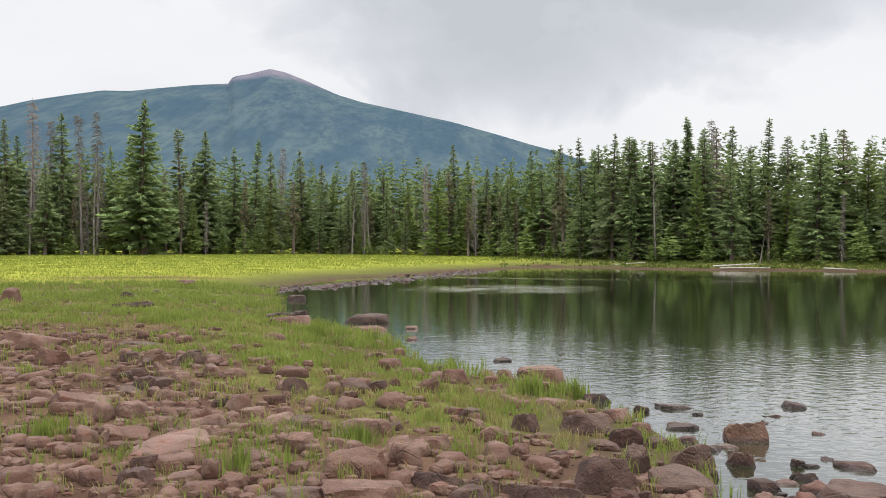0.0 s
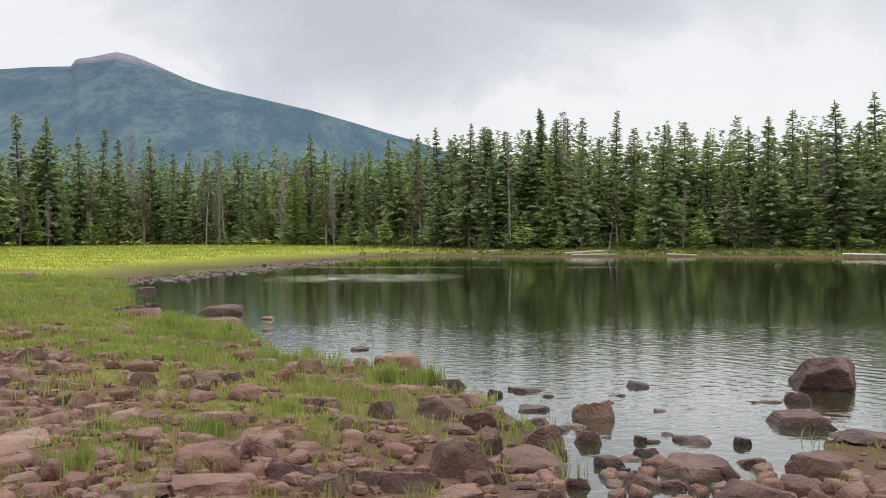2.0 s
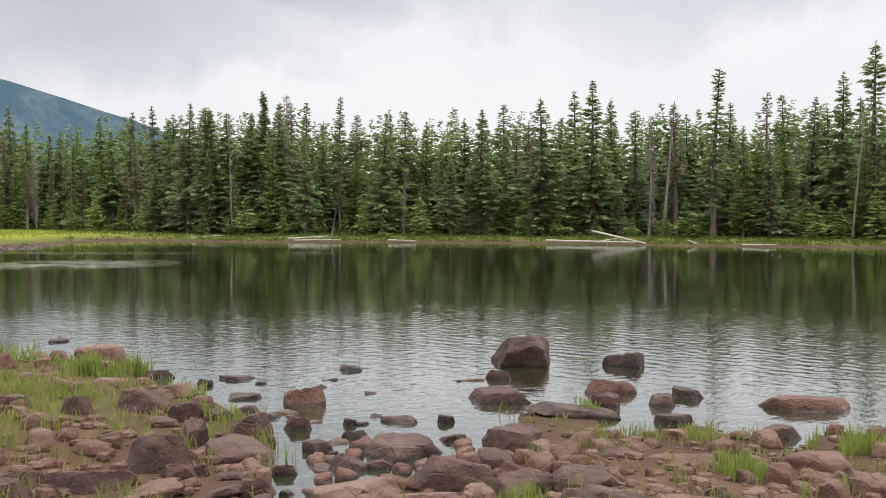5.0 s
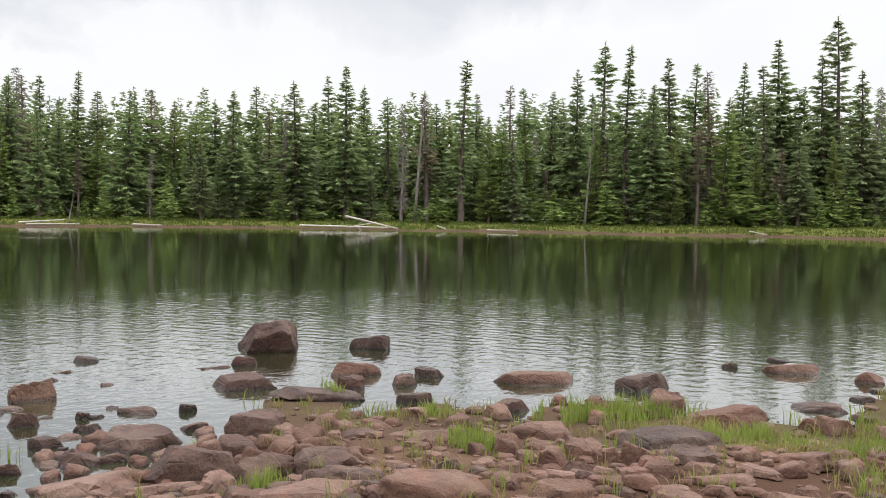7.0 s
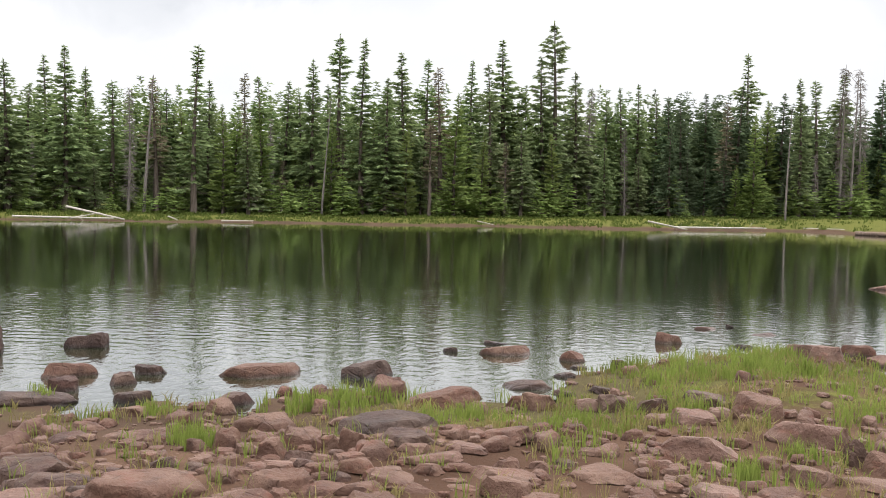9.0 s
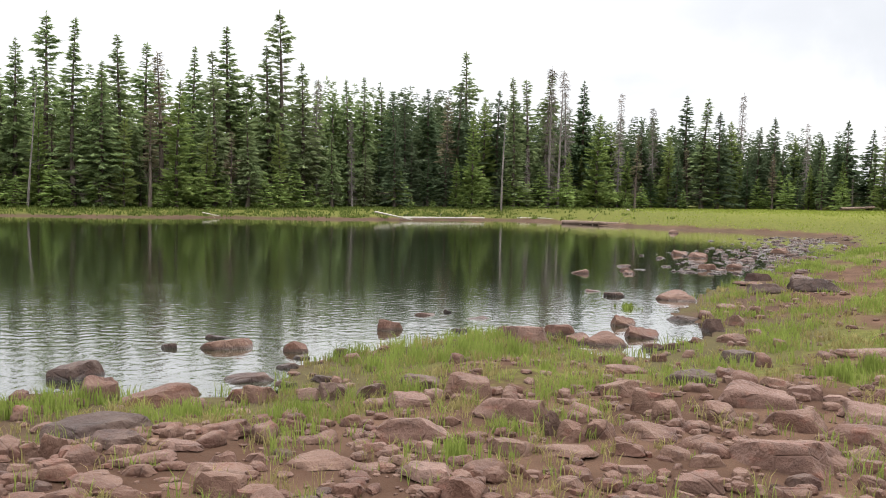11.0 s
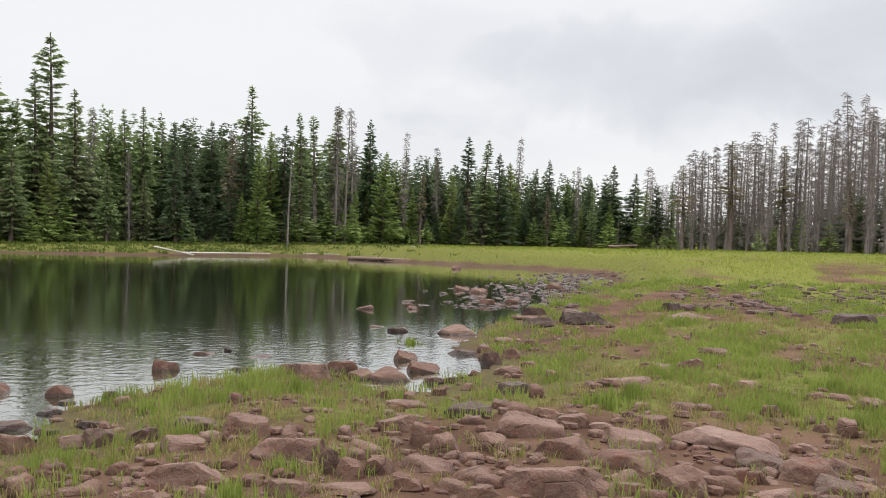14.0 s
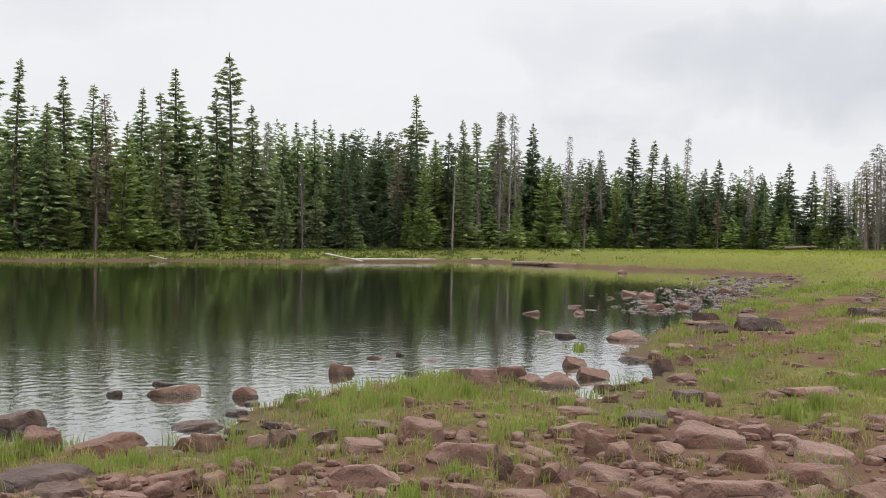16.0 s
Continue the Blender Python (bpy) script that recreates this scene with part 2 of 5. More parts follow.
MAT_FIR = foliage_material("fir_needles", (0.106, 0.164, 0.063), (0.253, 0.327, 0.131), (0.192, 0.209, 0.111))
MAT_PINE = foliage_material("young_pine_needles", (0.126, 0.186, 0.046), (0.266, 0.341, 0.109), (0.211, 0.244, 0.084))
MAT_OLIVE = foliage_material("thin_olive_needles", (0.113, 0.107, 0.056), (0.244, 0.220, 0.130), (0.207, 0.167, 0.113))
MAT_WOODS = foliage_material("far_wood_needles", (0.094, 0.140, 0.051), (0.251, 0.305, 0.116), (0.157, 0.184, 0.076))
# fir and wood needles dimmed in colour for the shade on the eastern side
MAT_DIMFIR = foliage_material("dimmed_fir_needles", (0.052, 0.085, 0.04), (0.125, 0.17, 0.085), (0.1, 0.12, 0.07))
MAT_DIMWOOD = foliage_material("dimmed_wood_needles", (0.05, 0.078, 0.034), (0.13, 0.165, 0.075), (0.09, 0.11, 0.055))
MAT_GRASS = foliage_material("sedge_blades", (0.109, 0.148, 0.026), (0.209, 0.260, 0.061), (0.159, 0.188, 0.043))
MAT_DRY = foliage_material("straw_blades", (0.145, 0.119, 0.043), (0.255, 0.217, 0.093), (0.204, 0.178, 0.072))
MAT_MEADOW = foliage_material("meadow_blades", (0.143, 0.178, 0.028), (0.210, 0.239, 0.047), (0.174, 0.203, 0.037))
MAT_SHRUB = foliage_material("shore_shrub_leaves", (0.058, 0.089, 0.018), (0.116, 0.153, 0.034), (0.089, 0.109, 0.027))


def bark_material(name, a, b):
    m = Mat(name, 0.92, 0.15)
    grain = m.noise(14, 5, 0.6, vec=m.obj, stretch=(1, 1, 0.12))
    tone = m.mix(m.grey(grain, 0.35, 0.65), a, b)
    tone = m.mix(m.math("MULTIPLY", m.info.outputs["Random"], 0.5), tone, tuple((x + y) * 0.35 for x, y in zip(a, b)))
    m.base(tone)
    m.bump(grain, 0.5, 0.02)
    return m.m


MAT_BARK = bark_material("conifer_bark", (0.06, 0.045, 0.035), (0.15, 0.12, 0.1))
MAT_SNAG = bark_material("grey_dead_wood", (0.085, 0.072, 0.064), (0.2, 0.175, 0.16))
MAT_TWIG = bark_material("grey_brown_twigs", (0.1, 0.083, 0.073), (0.23, 0.2, 0.18))
MAT_LOG = bark_material("bleached_driftwood", (0.24, 0.215, 0.18), (0.42, 0.39, 0.34))
MAT_OLDLOG = bark_material("rotten_log", (0.09, 0.06, 0.045), (0.19, 0.14, 0.11))

_m = Mat("haze_tinted_mountain_forest", 1.0, 0.0)
_mn = _m.noise(0.009, 8, 0.6, stretch=(1, 0.22, 0.5))
_mf = _m.noise(0.06, 5, 0.65, stretch=(1, 0.2, 0.6))
# distance haze is painted in: bluish base colours here, a faint glow below
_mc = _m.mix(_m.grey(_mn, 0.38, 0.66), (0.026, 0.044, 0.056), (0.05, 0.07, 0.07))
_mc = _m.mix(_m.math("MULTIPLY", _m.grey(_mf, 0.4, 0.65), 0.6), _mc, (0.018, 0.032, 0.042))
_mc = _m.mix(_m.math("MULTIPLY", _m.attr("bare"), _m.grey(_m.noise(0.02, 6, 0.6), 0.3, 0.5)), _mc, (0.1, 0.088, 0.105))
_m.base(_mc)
# blue glow that stands in for the haze
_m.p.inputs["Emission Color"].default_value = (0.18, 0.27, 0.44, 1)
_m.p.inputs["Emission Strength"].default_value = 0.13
MAT_MOUNTAIN = _m.m


# ---- mesh helpers ----
def mesh_np(name, verts, faces, mat, smooth=False):
    """A mesh from numpy arrays; all faces have the same number of corners."""
    verts, faces = np.asarray(verts, np.float32), np.asarray(faces, np.int32)
    k = faces.shape[1]
    me = bpy.data.meshes.new(name)
    me.vertices.add(len(verts))
    me.vertices.foreach_set("co", verts.ravel())
    me.loops.add(faces.size)
    me.loops.foreach_set("vertex_index", faces.ravel())
    me.polygons.add(len(faces))
    me.polygons.foreach_set("loop_start", np.arange(0, faces.size, k, dtype=np.int32))
    me.polygons.foreach_set("use_smooth", np.full(len(faces), smooth))
    me.update(calc_edges=True)
    me.materials.append(mat)
    return me


def sstep(a, b, x):
    k = np.clip((x - a) / (b - a), 0, 1)
    return k * k * (3 - 2 * k)


_W = np.random.RandomState(5).uniform(-1, 1, (6, 4))


def wob(x, y, scale):
    """Cheap smooth noise in about -1..1."""
    out = 0
    for i, (a, b, c, d) in enumerate(_W):
        out = out + np.sin((a * x + b * y) * scale * (1 + 0.45 * i) * 2.2 + c * 9 + 2 * np.sin((d * x - a * y) * scale * 1.3 + i)) / 6
    return out * 1.6


# ---- the plan: the lake's shore, and the height of the ground ----
NEAR_SHORE = [
    (-5.9, 33), (-4.6, 26), (-4.2, 22.2), (-2.8, 20.4), (-1.0, 17.1), (-0.5, 14), (0.5, 12.5), (1.4, 11.5), (1.6, 10.4), (1.9, 9.3), (2.0, 8.4),
    (2.2, 7.6), (1.9, 6.5), (1.7, 5.5), (2.05, 5.4), (2.5, 5.65), (3.0, 5.9), (3.5, 6.2), (4.05, 6.8), (4.5, 7.3), (5.2, 7.3), (4.8, 6.4), (5.1, 6.0),
    (5.6, 6.4), (5.7, 5.7), (5.6, 5.2), (6.4, 5.6), (7.0, 5.3), (7.0, 4.6), (7.4, 4.0), (7.6, 3.4), (8.3, 3.7), (9.3, 3.8), (10.3, 3.4), (11.3, 2.9),
    (12.1, 2.2), (11.7, 1.5), (10.9, 0.9), (11.2, 0.35), (12.3, 0.25), (13.4, -0.4), (14.3, -0.2), (15.4, 0.4), (19.3, 0), (22.5, -0.9), (29, -2), (42.3, -5.2), (52, -5.1),
]
FAR_SHORE = [
    (55, -1), (55, 1.2), (59, 7), (62, 11), (62.4, 14), (57, 18.6), (52.5, 21.5), (49.5, 27.5), (44.6, 31.8), (40, 37.5), (34.8, 41.4), (30.5, 45.5),
    (24, 50), (20, 52.3), (15, 53.5), (10, 57), (6.2, 59.5), (3.2, 55), (0.5, 51.3), (-2.3, 45.3), (-4.7, 42.2), (-5.8, 36),
]
SHORE = np.array(NEAR_SHORE + FAR_SHORE, float)
LAND_AZ, LAND_Z = [-180, -40, -5, 10, 45, 65, 80, 95, 110, 125, 180], [0.45, 0.45, 0.4, 0.35, 0.35, 0.5, 0.8, 1.1, 1.5, 1.6, 0.45]


def shore_distance(x, y):
    """Metres from the water's edge: positive on land, negative in the lake."""
    best, inside = np.full(x.shape, 1e9), np.zeros(x.shape, bool)
    for (ax, ay), (bx, by) in zip(SHORE, np.roll(SHORE, -1, 0)):
        dx, dy = bx - ax, by - ay
        k = np.clip(((x - ax) * dx + (y - ay) * dy) / (dx * dx + dy * dy), 0, 1)
        best = np.minimum(best, np.hypot(x - ax - k * dx, y - ay - k * dy))
        inside ^= ((ay > y) != (by > y)) & (x < dx * (y - ay) / (dy if dy else 1e-9) + ax)
    return np.where(inside, -best, best)


def plan(x, y):
    """Height of the ground, how green it is, how yellow its grass is, and the distance to the shore."""
    x, y = np.asarray(x, float), np.asarray(y, float)
    s = shore_distance(x, y) + (0.08 + 0.2 * sstep(9, 16, np.hypot(x, y))) * wob(x, y, 1.1) * sstep(70, 30, np.hypot(x, y)) + 0.5 * wob(x, y, 0.35) * sstep(30, 45, np.hypot(x, y))
    r, az = np.hypot(x, y), np.degrees(np.arctan2(x, y))
    top = 0.24 + (np.interp(az, LAND_AZ, LAND_Z) - 0.24) * sstep(22, 66, r)
    land = top * (0.08 + 0.92 * sstep(0, 2.6 + 0.04 * r, s)) + 0.03 * wob(x, y, 0.9) * sstep(0.3, 2, s) + 0.012 * wob(x, y, 3.1) * sstep(60, 20, r)
    land = land + 0.00002 * np.maximum(r - 110, 0) ** 2 * (r < 400) + (r >= 400) * (1.7 + 0.002 * (r - 400))
    z = np.where(s > 0, land, np.maximum(-0.02 - 0.035 * -s - 0.012 * s * s, -2.5))
    n = wob(x, y, 0.55)
    east = 0.22 + 0.66 * sstep(7.4, 10.0, r + 0.8 * n) - 0.4 * sstep(-0.05, 0.55, wob(x - 4, y + 9, 0.8)) + 0.2 * sstep(24, 34, r)
    west = 0.18 + 0.75 * sstep(4.6, 2.0, s + 1.0 * n) * sstep(6.5, 9, r) + 0.6 * sstep(15, 24, r + 3 * n)
    k = sstep(8, 30, az)
    green = west * (1 - k) + east * k
    green = np.maximum(green, 0.8 * sstep(2.3, 1.2, s + 0.5 * n) * sstep(38, 60, az))
    green = np.maximum(green, sstep(33, 42, r))
    green = green - 0.4 * sstep(0.15, 0.6, wob(x + 7, y - 3, 0.3)) * sstep(12, 18, r) * sstep(46, 36, r) * (0.5 + 0.5 * sstep(40, 10, az))
    green = green - 0.55 * sstep(0.0, 0.45, wob(x + 3, y + 5, 0.42)) * sstep(78, 90, az) * sstep(13, 17, r) * sstep(60, 44, r)
    green = green * sstep(0.15, 0.55, s + sstep(45, 20, r) * 0.4) * (1 - 0.9 * sstep(1.3, 0.5, s) * sstep(45, 52, r))
    green = green - 0.75 * sstep(-0.2, 0.35, wob(x - 2, y + 1, 0.33)) * sstep(18, 21, r) * sstep(34, 29, r) * sstep(97, 101, az) * sstep(118, 112, az)
    wild = sstep(31, 41, r + 2 * n) * sstep(12, 2, az) + 0.2 * sstep(16, 34, r) * sstep(84, 94, az)
    wild = np.maximum(wild * sstep(1.5, 5, s), 0.05 * sstep(48, 56, r) * sstep(1.2, 2.5, s))
    return z, np.clip(green, 0, 1), wild, s


def ground_z(x, y):
    return float(plan(np.array([x]), np.array([y]))[0][0])


# ---- ground, lake, mountain ----
_rings = np.concatenate([[0.0, 0.6, 1.2], np.geomspace(1.7, 110, 175), np.geomspace(120, 4600, 22)])
_angles = np.radians(np.concatenate([np.arange(-42, 128, 0.44), np.arange(128, 318, 4.0)]))
_rr, _aa = np.meshgrid(_rings, _angles, indexing="ij")
_gx, _gy = _rr * np.sin(_aa), _rr * np.cos(_aa)
_gz, _gg, _gw, _ = plan(_gx.ravel(), _gy.ravel())
_na, _nr = len(_angles), len(_rings)
_i, _j = np.meshgrid(np.arange(_nr - 1), np.arange(_na), indexing="ij")
_j2 = (_j + 1) % _na
_quads = np.stack([_i * _na + _j, _i * _na + _j2, (_i + 1) * _na + _j2, (_i + 1) * _na + _j], -1).reshape(-1, 4)[:, ::-1]
_me = mesh_np("ground", np.stack([_gx.ravel(), _gy.ravel(), _gz], 1), _quads, MAT_GROUND, True)
for _n, _v in (("green", _gg), ("yellow", _gw)):
    _me.attributes.new(_n, "FLOAT", "POINT").data.foreach_set("value", _v.astype(np.float32))
ground = tagged(new("ground", _me), "muddy stony lake shore rising into green meadow", "ground", kind="structure")

_rings = np.concatenate([np.arange(4.2, 7, 0.09), np.arange(7, 9.5, 0.036), np.arange(9.5, 13, 0.045), np.arange(13, 19, 0.075), np.arange(19, 31, 0.14), np.geomspace(31, 95, 26)])
_angles = np.radians(np.concatenate([np.arange(-22, 5, 0.7), np.arange(5, 80, 0.26), np.arange(80, 116, 0.6)]))
_rr, _aa = np.meshgrid(_rings, _angles, indexing="ij")
_wx, _wy = _rr * np.sin(_aa), _rr * np.cos(_aa)
_wrs = np.random.RandomState(17)
_wz = np.zeros_like(_wx)
for _ in range(40):
    _wl = 0.08 * (0.3 / 0.08) ** _wrs.rand()
    _wd = radians(38) + _wrs.normal(0, 1.9)
    _wz += 0.0019 * _wl ** 0.95 * np.sin(6.283 / _wl * (_wx * math.sin(_wd) + _wy * math.cos(_wd) + 0.05 * wob(_wx, _wy, 0.7)) + _wrs.uniform(0, 6.28))
_wz *= (0.55 + 0.6 * sstep(-0.6, 0.7, wob(_wx + 3, _wy + 8, 0.16))) * (0.04 + 0.96 * sstep(23, 14.5, _rr + 2.5 * wob(_wx, _wy, 0.3))) * (0.12 + 0.88 * sstep(0.3, 4.5, -shore_distance(_wx, _wy)))
_na, _nr = len(_angles), len(_rings)
_i, _j = np.meshgrid(np.arange(_nr - 1), np.arange(_na - 1), indexing="ij")
_quads = np.stack([_i * _na + _j, _i * _na + _j + 1, (_i + 1) * _na + _j + 1, (_i + 1) * _na + _j], -1).reshape(-1, 4)[:, ::-1]
_me = mesh_np("lake", np.stack([_wx.ravel(), _wy.ravel(), _wz.ravel()], 1), _quads, MAT_WATER, True)
lake = tagged(new("lake", _me), "dark green lake water with wind ripples", "lake", kind="structure")

RIDGE_AZ = [-75, -50, -36, -25.45, -24.01, -21.94, -20.12, -18.58, -17.32, -15.07, -13.77, -12.97, -12.71, -11.78, -11.11, -10.5, -9.6, -8.41, -7.39, -6.36, -4.98, -2.91, 0.57, 3.35, 5.42, 6.97, 10, 15, 21]
RIDGE_EL = [1.0, 4.6, 6.4, 7.41, 7.83, 8.27, 8.62, 8.66, 8.85, 9.15, 9.26, 9.32, 9.73, 9.92, 10.11, 10.26, 10.09, 9.65, 9.21, 8.79, 8.4, 7.98, 7.23, 6.46, 5.82, 5.39, 4.3, 2.4, 0.1]
_ma = np.arange(-60, 21.01, 0.25)
_mr = np.concatenate([np.linspace(1300, 3800, 70), np.linspace(3850, 4700, 12)])
_rr, _aa = np.meshgrid(_mr, _ma, indexing="ij")
_ridge = np.tan(np.radians(np.interp(_ma, RIDGE_AZ, RIDGE_EL))) * 3800
_k = np.where(_rr < 3800, sstep(1000, 4300, _rr) / sstep(1000, 4300, np.array(3800.0)), 1 - (_rr - 3800) / 1200)
_mx, _my = _rr * np.sin(np.radians(_aa)), _rr * np.cos(np.radians(_aa))
_rough = np.array([noise.fractal(Vector((px / 420, py / 420, 0.3)), 0.9, 2.1, 5) for px, py in zip(_mx.ravel(), _my.ravel())]).reshape(_mx.shape)
_rough = _rough * 5 * (0.15 + 0.85 * sstep(3800, 3200, _rr)) * sstep(1300, 1900, _rr)
_mz = _ridge[None, :] * _k + _rough - 3
_bare = sstep(0.8, 0.9, _mz / 680) * sstep(-14.5, -12.5, _aa) * sstep(-5, -8.5, _aa)
_na, _nr = len(_ma), len(_mr)
_i, _j = np.meshgrid(np.arange(_nr - 1), np.arange(_na - 1), indexing="ij")
_quads = np.stack([_i * _na + _j, _i * _na + _j + 1, (_i + 1) * _na + _j + 1, (_i + 1) * _na + _j], -1).reshape(-1, 4)[:, ::-1]
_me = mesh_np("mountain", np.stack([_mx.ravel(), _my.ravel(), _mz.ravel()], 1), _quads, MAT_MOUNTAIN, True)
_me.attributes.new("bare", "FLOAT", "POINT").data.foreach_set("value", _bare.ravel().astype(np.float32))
mountain = tagged(new("mountain", _me), "blue haze-tinted forested mountain with bare rocky summit", "mountain", kind="structure")


# ---- trees ----
def tube(path, radii, sides):
    """Vertices and quads of a tapering tube along a path."""
    verts, faces = [], []
    for i, (p, r) in enumerate(zip(path, radii)):
        for k in range(sides):
            a = 2 * math.pi * k / sides
            verts.append((p[0] + r * math.cos(a), p[1] + r * math.sin(a), p[2]))
    for i in range(len(path) - 1):
        for k in range(sides):
            a, b = i * sides + k, i * sides + (k + 1) % sides
            faces.append((a, b, b + sides, a + sides))
    return verts, faces


def stick(a, b, r0, r1):
    """Four-sided thin tapering stick from a to b."""
    a, b = np.array(a), np.array(b)
    d = (b - a) / (np.linalg.norm(b - a) + 1e-9)
    u = np.cross(d, (0.3, 0.2, 1.0))
    u /= np.linalg.norm(u) + 1e-9
    v = np.cross(d, u)
    vs = [a + r0 * u, a + r0 * (-0.5 * u + 0.87 * v), a + r0 * (-0.5 * u - 0.87 * v), b + r1 * u, b + r1 * (-0.5 * u + 0.87 * v), b + r1 * (-0.5 * u - 0.87 * v)]
    return vs, [(0, 1, 4, 3), (1, 2, 5, 4), (2, 0, 3, 5)]


def twig(a, b, r):
    """A flat tapering twig from a to b, standing upright."""
    a, b = np.array(a), np.array(b)
    u = np.cross(b - a, np.cross(b - a, (0.31, 0.22, 1.0)))
    u *= r / (np.linalg.norm(u) + 1e-9)
    return [a + u, a - u, b - 0.4 * u, b + 0.4 * u], [(0, 1, 2, 3)]


def conifer(kind, seed, detail=1.0):
    """Trunk, wood and needle arrays of one conifer, ten metres high."""
    rs = np.random.RandomState(seed)
    bend = rs.uniform(-0.12, 0.12, 2)
    spine = lambda z: np.array([bend[0] * math.sin(z * 0.35), bend[1] * math.sin(z * 0.3 + 1), z])  # noqa: E731
    zs = np.linspace(-0.3, 10, 12)
    base = {"F": 0.24, "s": 0.11, "b": 0.17, "n": 0.14, "p": 0.12}.get(kind, 0.18)
    wood_v, wood_f = tube([spine(z) for z in zs], [base * (1 - 0.93 * max(z, 0) / 10) * (1.25 if z < 0.1 else 1) for z in zs], 7)
    quads = []
    dead_v, dead_f = [], []
    low = {"f": 0.9, "F": 0.5, "n": 1.2, "o": 1.6, "p": 0.6, "b": 2.4, "s": 0.9}[kind] * rs.uniform(0.7, 1.3)
    step = {"f": 0.2, "F": 0.17, "n": 0.19, "o": 0.27, "p": 0.22, "b": 0.24, "s": 0.16}[kind] / detail
    z = low
    lump = rs.uniform(0, 6, 3)
    while z < 9.85:
        u = z / 10
        if kind in "fF":
            wide = (1.62 if kind == "F" else 1.4) * min(1, (1 - u) ** 0.97 * 1.3) + 0.05
        elif kind == "n":
            wide = 0.95 * (1 - u) ** 0.8 + 0.06
        elif kind == "o":
            wide = 1.4 * (1 - u) ** 0.68 * (0.75 + 0.35 * math.sin(z * 2.2 + lump[0])) + 0.1
        elif kind == "p":
            wide = 1.3 * (1 - u) ** 0.82 + 0.05
        elif kind == "b":
            wide = 1.05 * (1 - u) ** 0.7 * (0.8 + 0.3 * math.sin(z * 1.7 + lump[0])) + 0.08
        else:
            wide = 0.5 * (1 - u) ** 0.6 * rs.uniform(0.5, 1.5) + 0.08
        wide *= 0.96 + 0.16 * math.sin(z * 1.3 + lump[1])
        count = max(3, int((5.6 if kind != "s" else 4.2) * (0.5 + 0.5 * wide) + rs.uniform(0, 1.6)))
        if kind == "o":
            count = rs.randint(3, 7)
        turn0 = rs.uniform(0, 6.28)
        for b in range(count):
            th = turn0 + 6.283 * b / count + rs.uniform(-0.4, 0.4)
            length = wide * rs.uniform(0.5, 1.12)
            if rs.rand() < 0.07:
                length *= 1.25
            rise = 0.85 * u * u - 0.3 + rs.uniform(-0.14, 0.14)
            if kind == "p":
                rise += 0.35
            if kind == "s":
                rise -= 0.15
            root = spine(min(9.9, z + rs.uniform(-0.6, 0.6) * step * (2.2 if kind != "o" else 0.7)))
            out = np.array([math.cos(th), math.sin(th), 0])
            side = np.array([-math.sin(th), math.cos(th), 0])
            mid = root + out * length * 0.55 + np.array([0, 0, rise * length * 0.55])
            tip = root + out * length + np.array([0, 0, rise * length * 0.8 + 0.06 * length])
            if kind == "s" or (kind == "b" and (u < 0.4 or rs.rand() < 0.3)) or (kind in "fno" and u < 0.25 and rs.rand() < 0.45):
                for p, q, r0, r1 in ((root, mid, 0.016, 0.011), (mid, tip, 0.011, 0.005)):
                    v, f = twig(p, q, r0 * 1.2)
                    dead_f += [tuple(i + len(dead_v) for i in face) for face in f]
                    dead_v += v
                for _ in range(6 if kind == "s" else 3):
                    k = rs.uniform(0.35, 1)
                    p = root + (tip - root) * k
                    q = p + side * rs.uniform(-0.3, 0.3) + out * 0.12 - np.array([0, 0, rs.uniform(0.02, 0.28)])
                    v, f = twig(p, q, 0.013)
                    dead_f += [tuple(i + len(dead_v) for i in face) for face in f]
                    dead_v += v
                continue
            if kind == "o" or detail >= 1 and rs.rand() < 0.25:
                v, f = twig(root, tip, 0.013)
                dead_f += [tuple(i + len(dead_v) for i in face) for face in f]
                dead_v += v
            n = max(4, int(round((8 + 16 * length) * detail)))
            for s in range(n):
                k = 0.18 + 0.85 * (s + rs.uniform(0, 1)) / n
                p = root + (mid - root) * min(k / 0.55, 1) + (tip - mid) * max((k - 0.55) / 0.45, 0)
                hand = 1 if s % 2 else -1
                sway = rs.uniform(0.15, 1.0) * (1.15 - 0.7 * k)
                d = out * (1 - 0.4 * sway) + side * hand * sway + np.array([0, 0, rs.uniform(-0.45, 0.12) if kind != "p" else rs.uniform(-0.1, 0.6)])
                d /= np.linalg.norm(d)
                size = rs.uniform(0.15, 0.36) * (0.75 + 0.4 * wide) * min(1, 0.4 + 0.9 * wide) / math.sqrt(detail)
                w = np.cross(d, np.array([rs.uniform(-1.8, 1.8), rs.uniform(-1.8, 1.8), 1.0]))
                w *= size * rs.uniform(0.22, 0.34) / (np.linalg.norm(w) + 1e-9)
                sag = np.array([0, 0, -0.1 * size])
                quads += [p + w, p + d * size + sag, p - w]
        z += step * rs.uniform(0.75, 1.25) * (1 if kind == "s" else min(1, 0.3 + 1.1 * wide))
    # the leader at the top
    top = spine(10)
    if kind != "s":
        for s in range(5):
            a = rs.uniform(0, 6.28)
            d = np.array([math.cos(a) * 0.1, math.sin(a) * 0.1, 0.16])
            p = top - np.array([0, 0, 0.06 + 0.07 * s])
            w = np.array([-math.sin(a), math.cos(a), 0]) * 0.035
            quads += [p + w, p + d, p - w]
    return wood_v, wood_f, dead_v, dead_f, np.array(quads, np.float32).reshape(-1, 3)


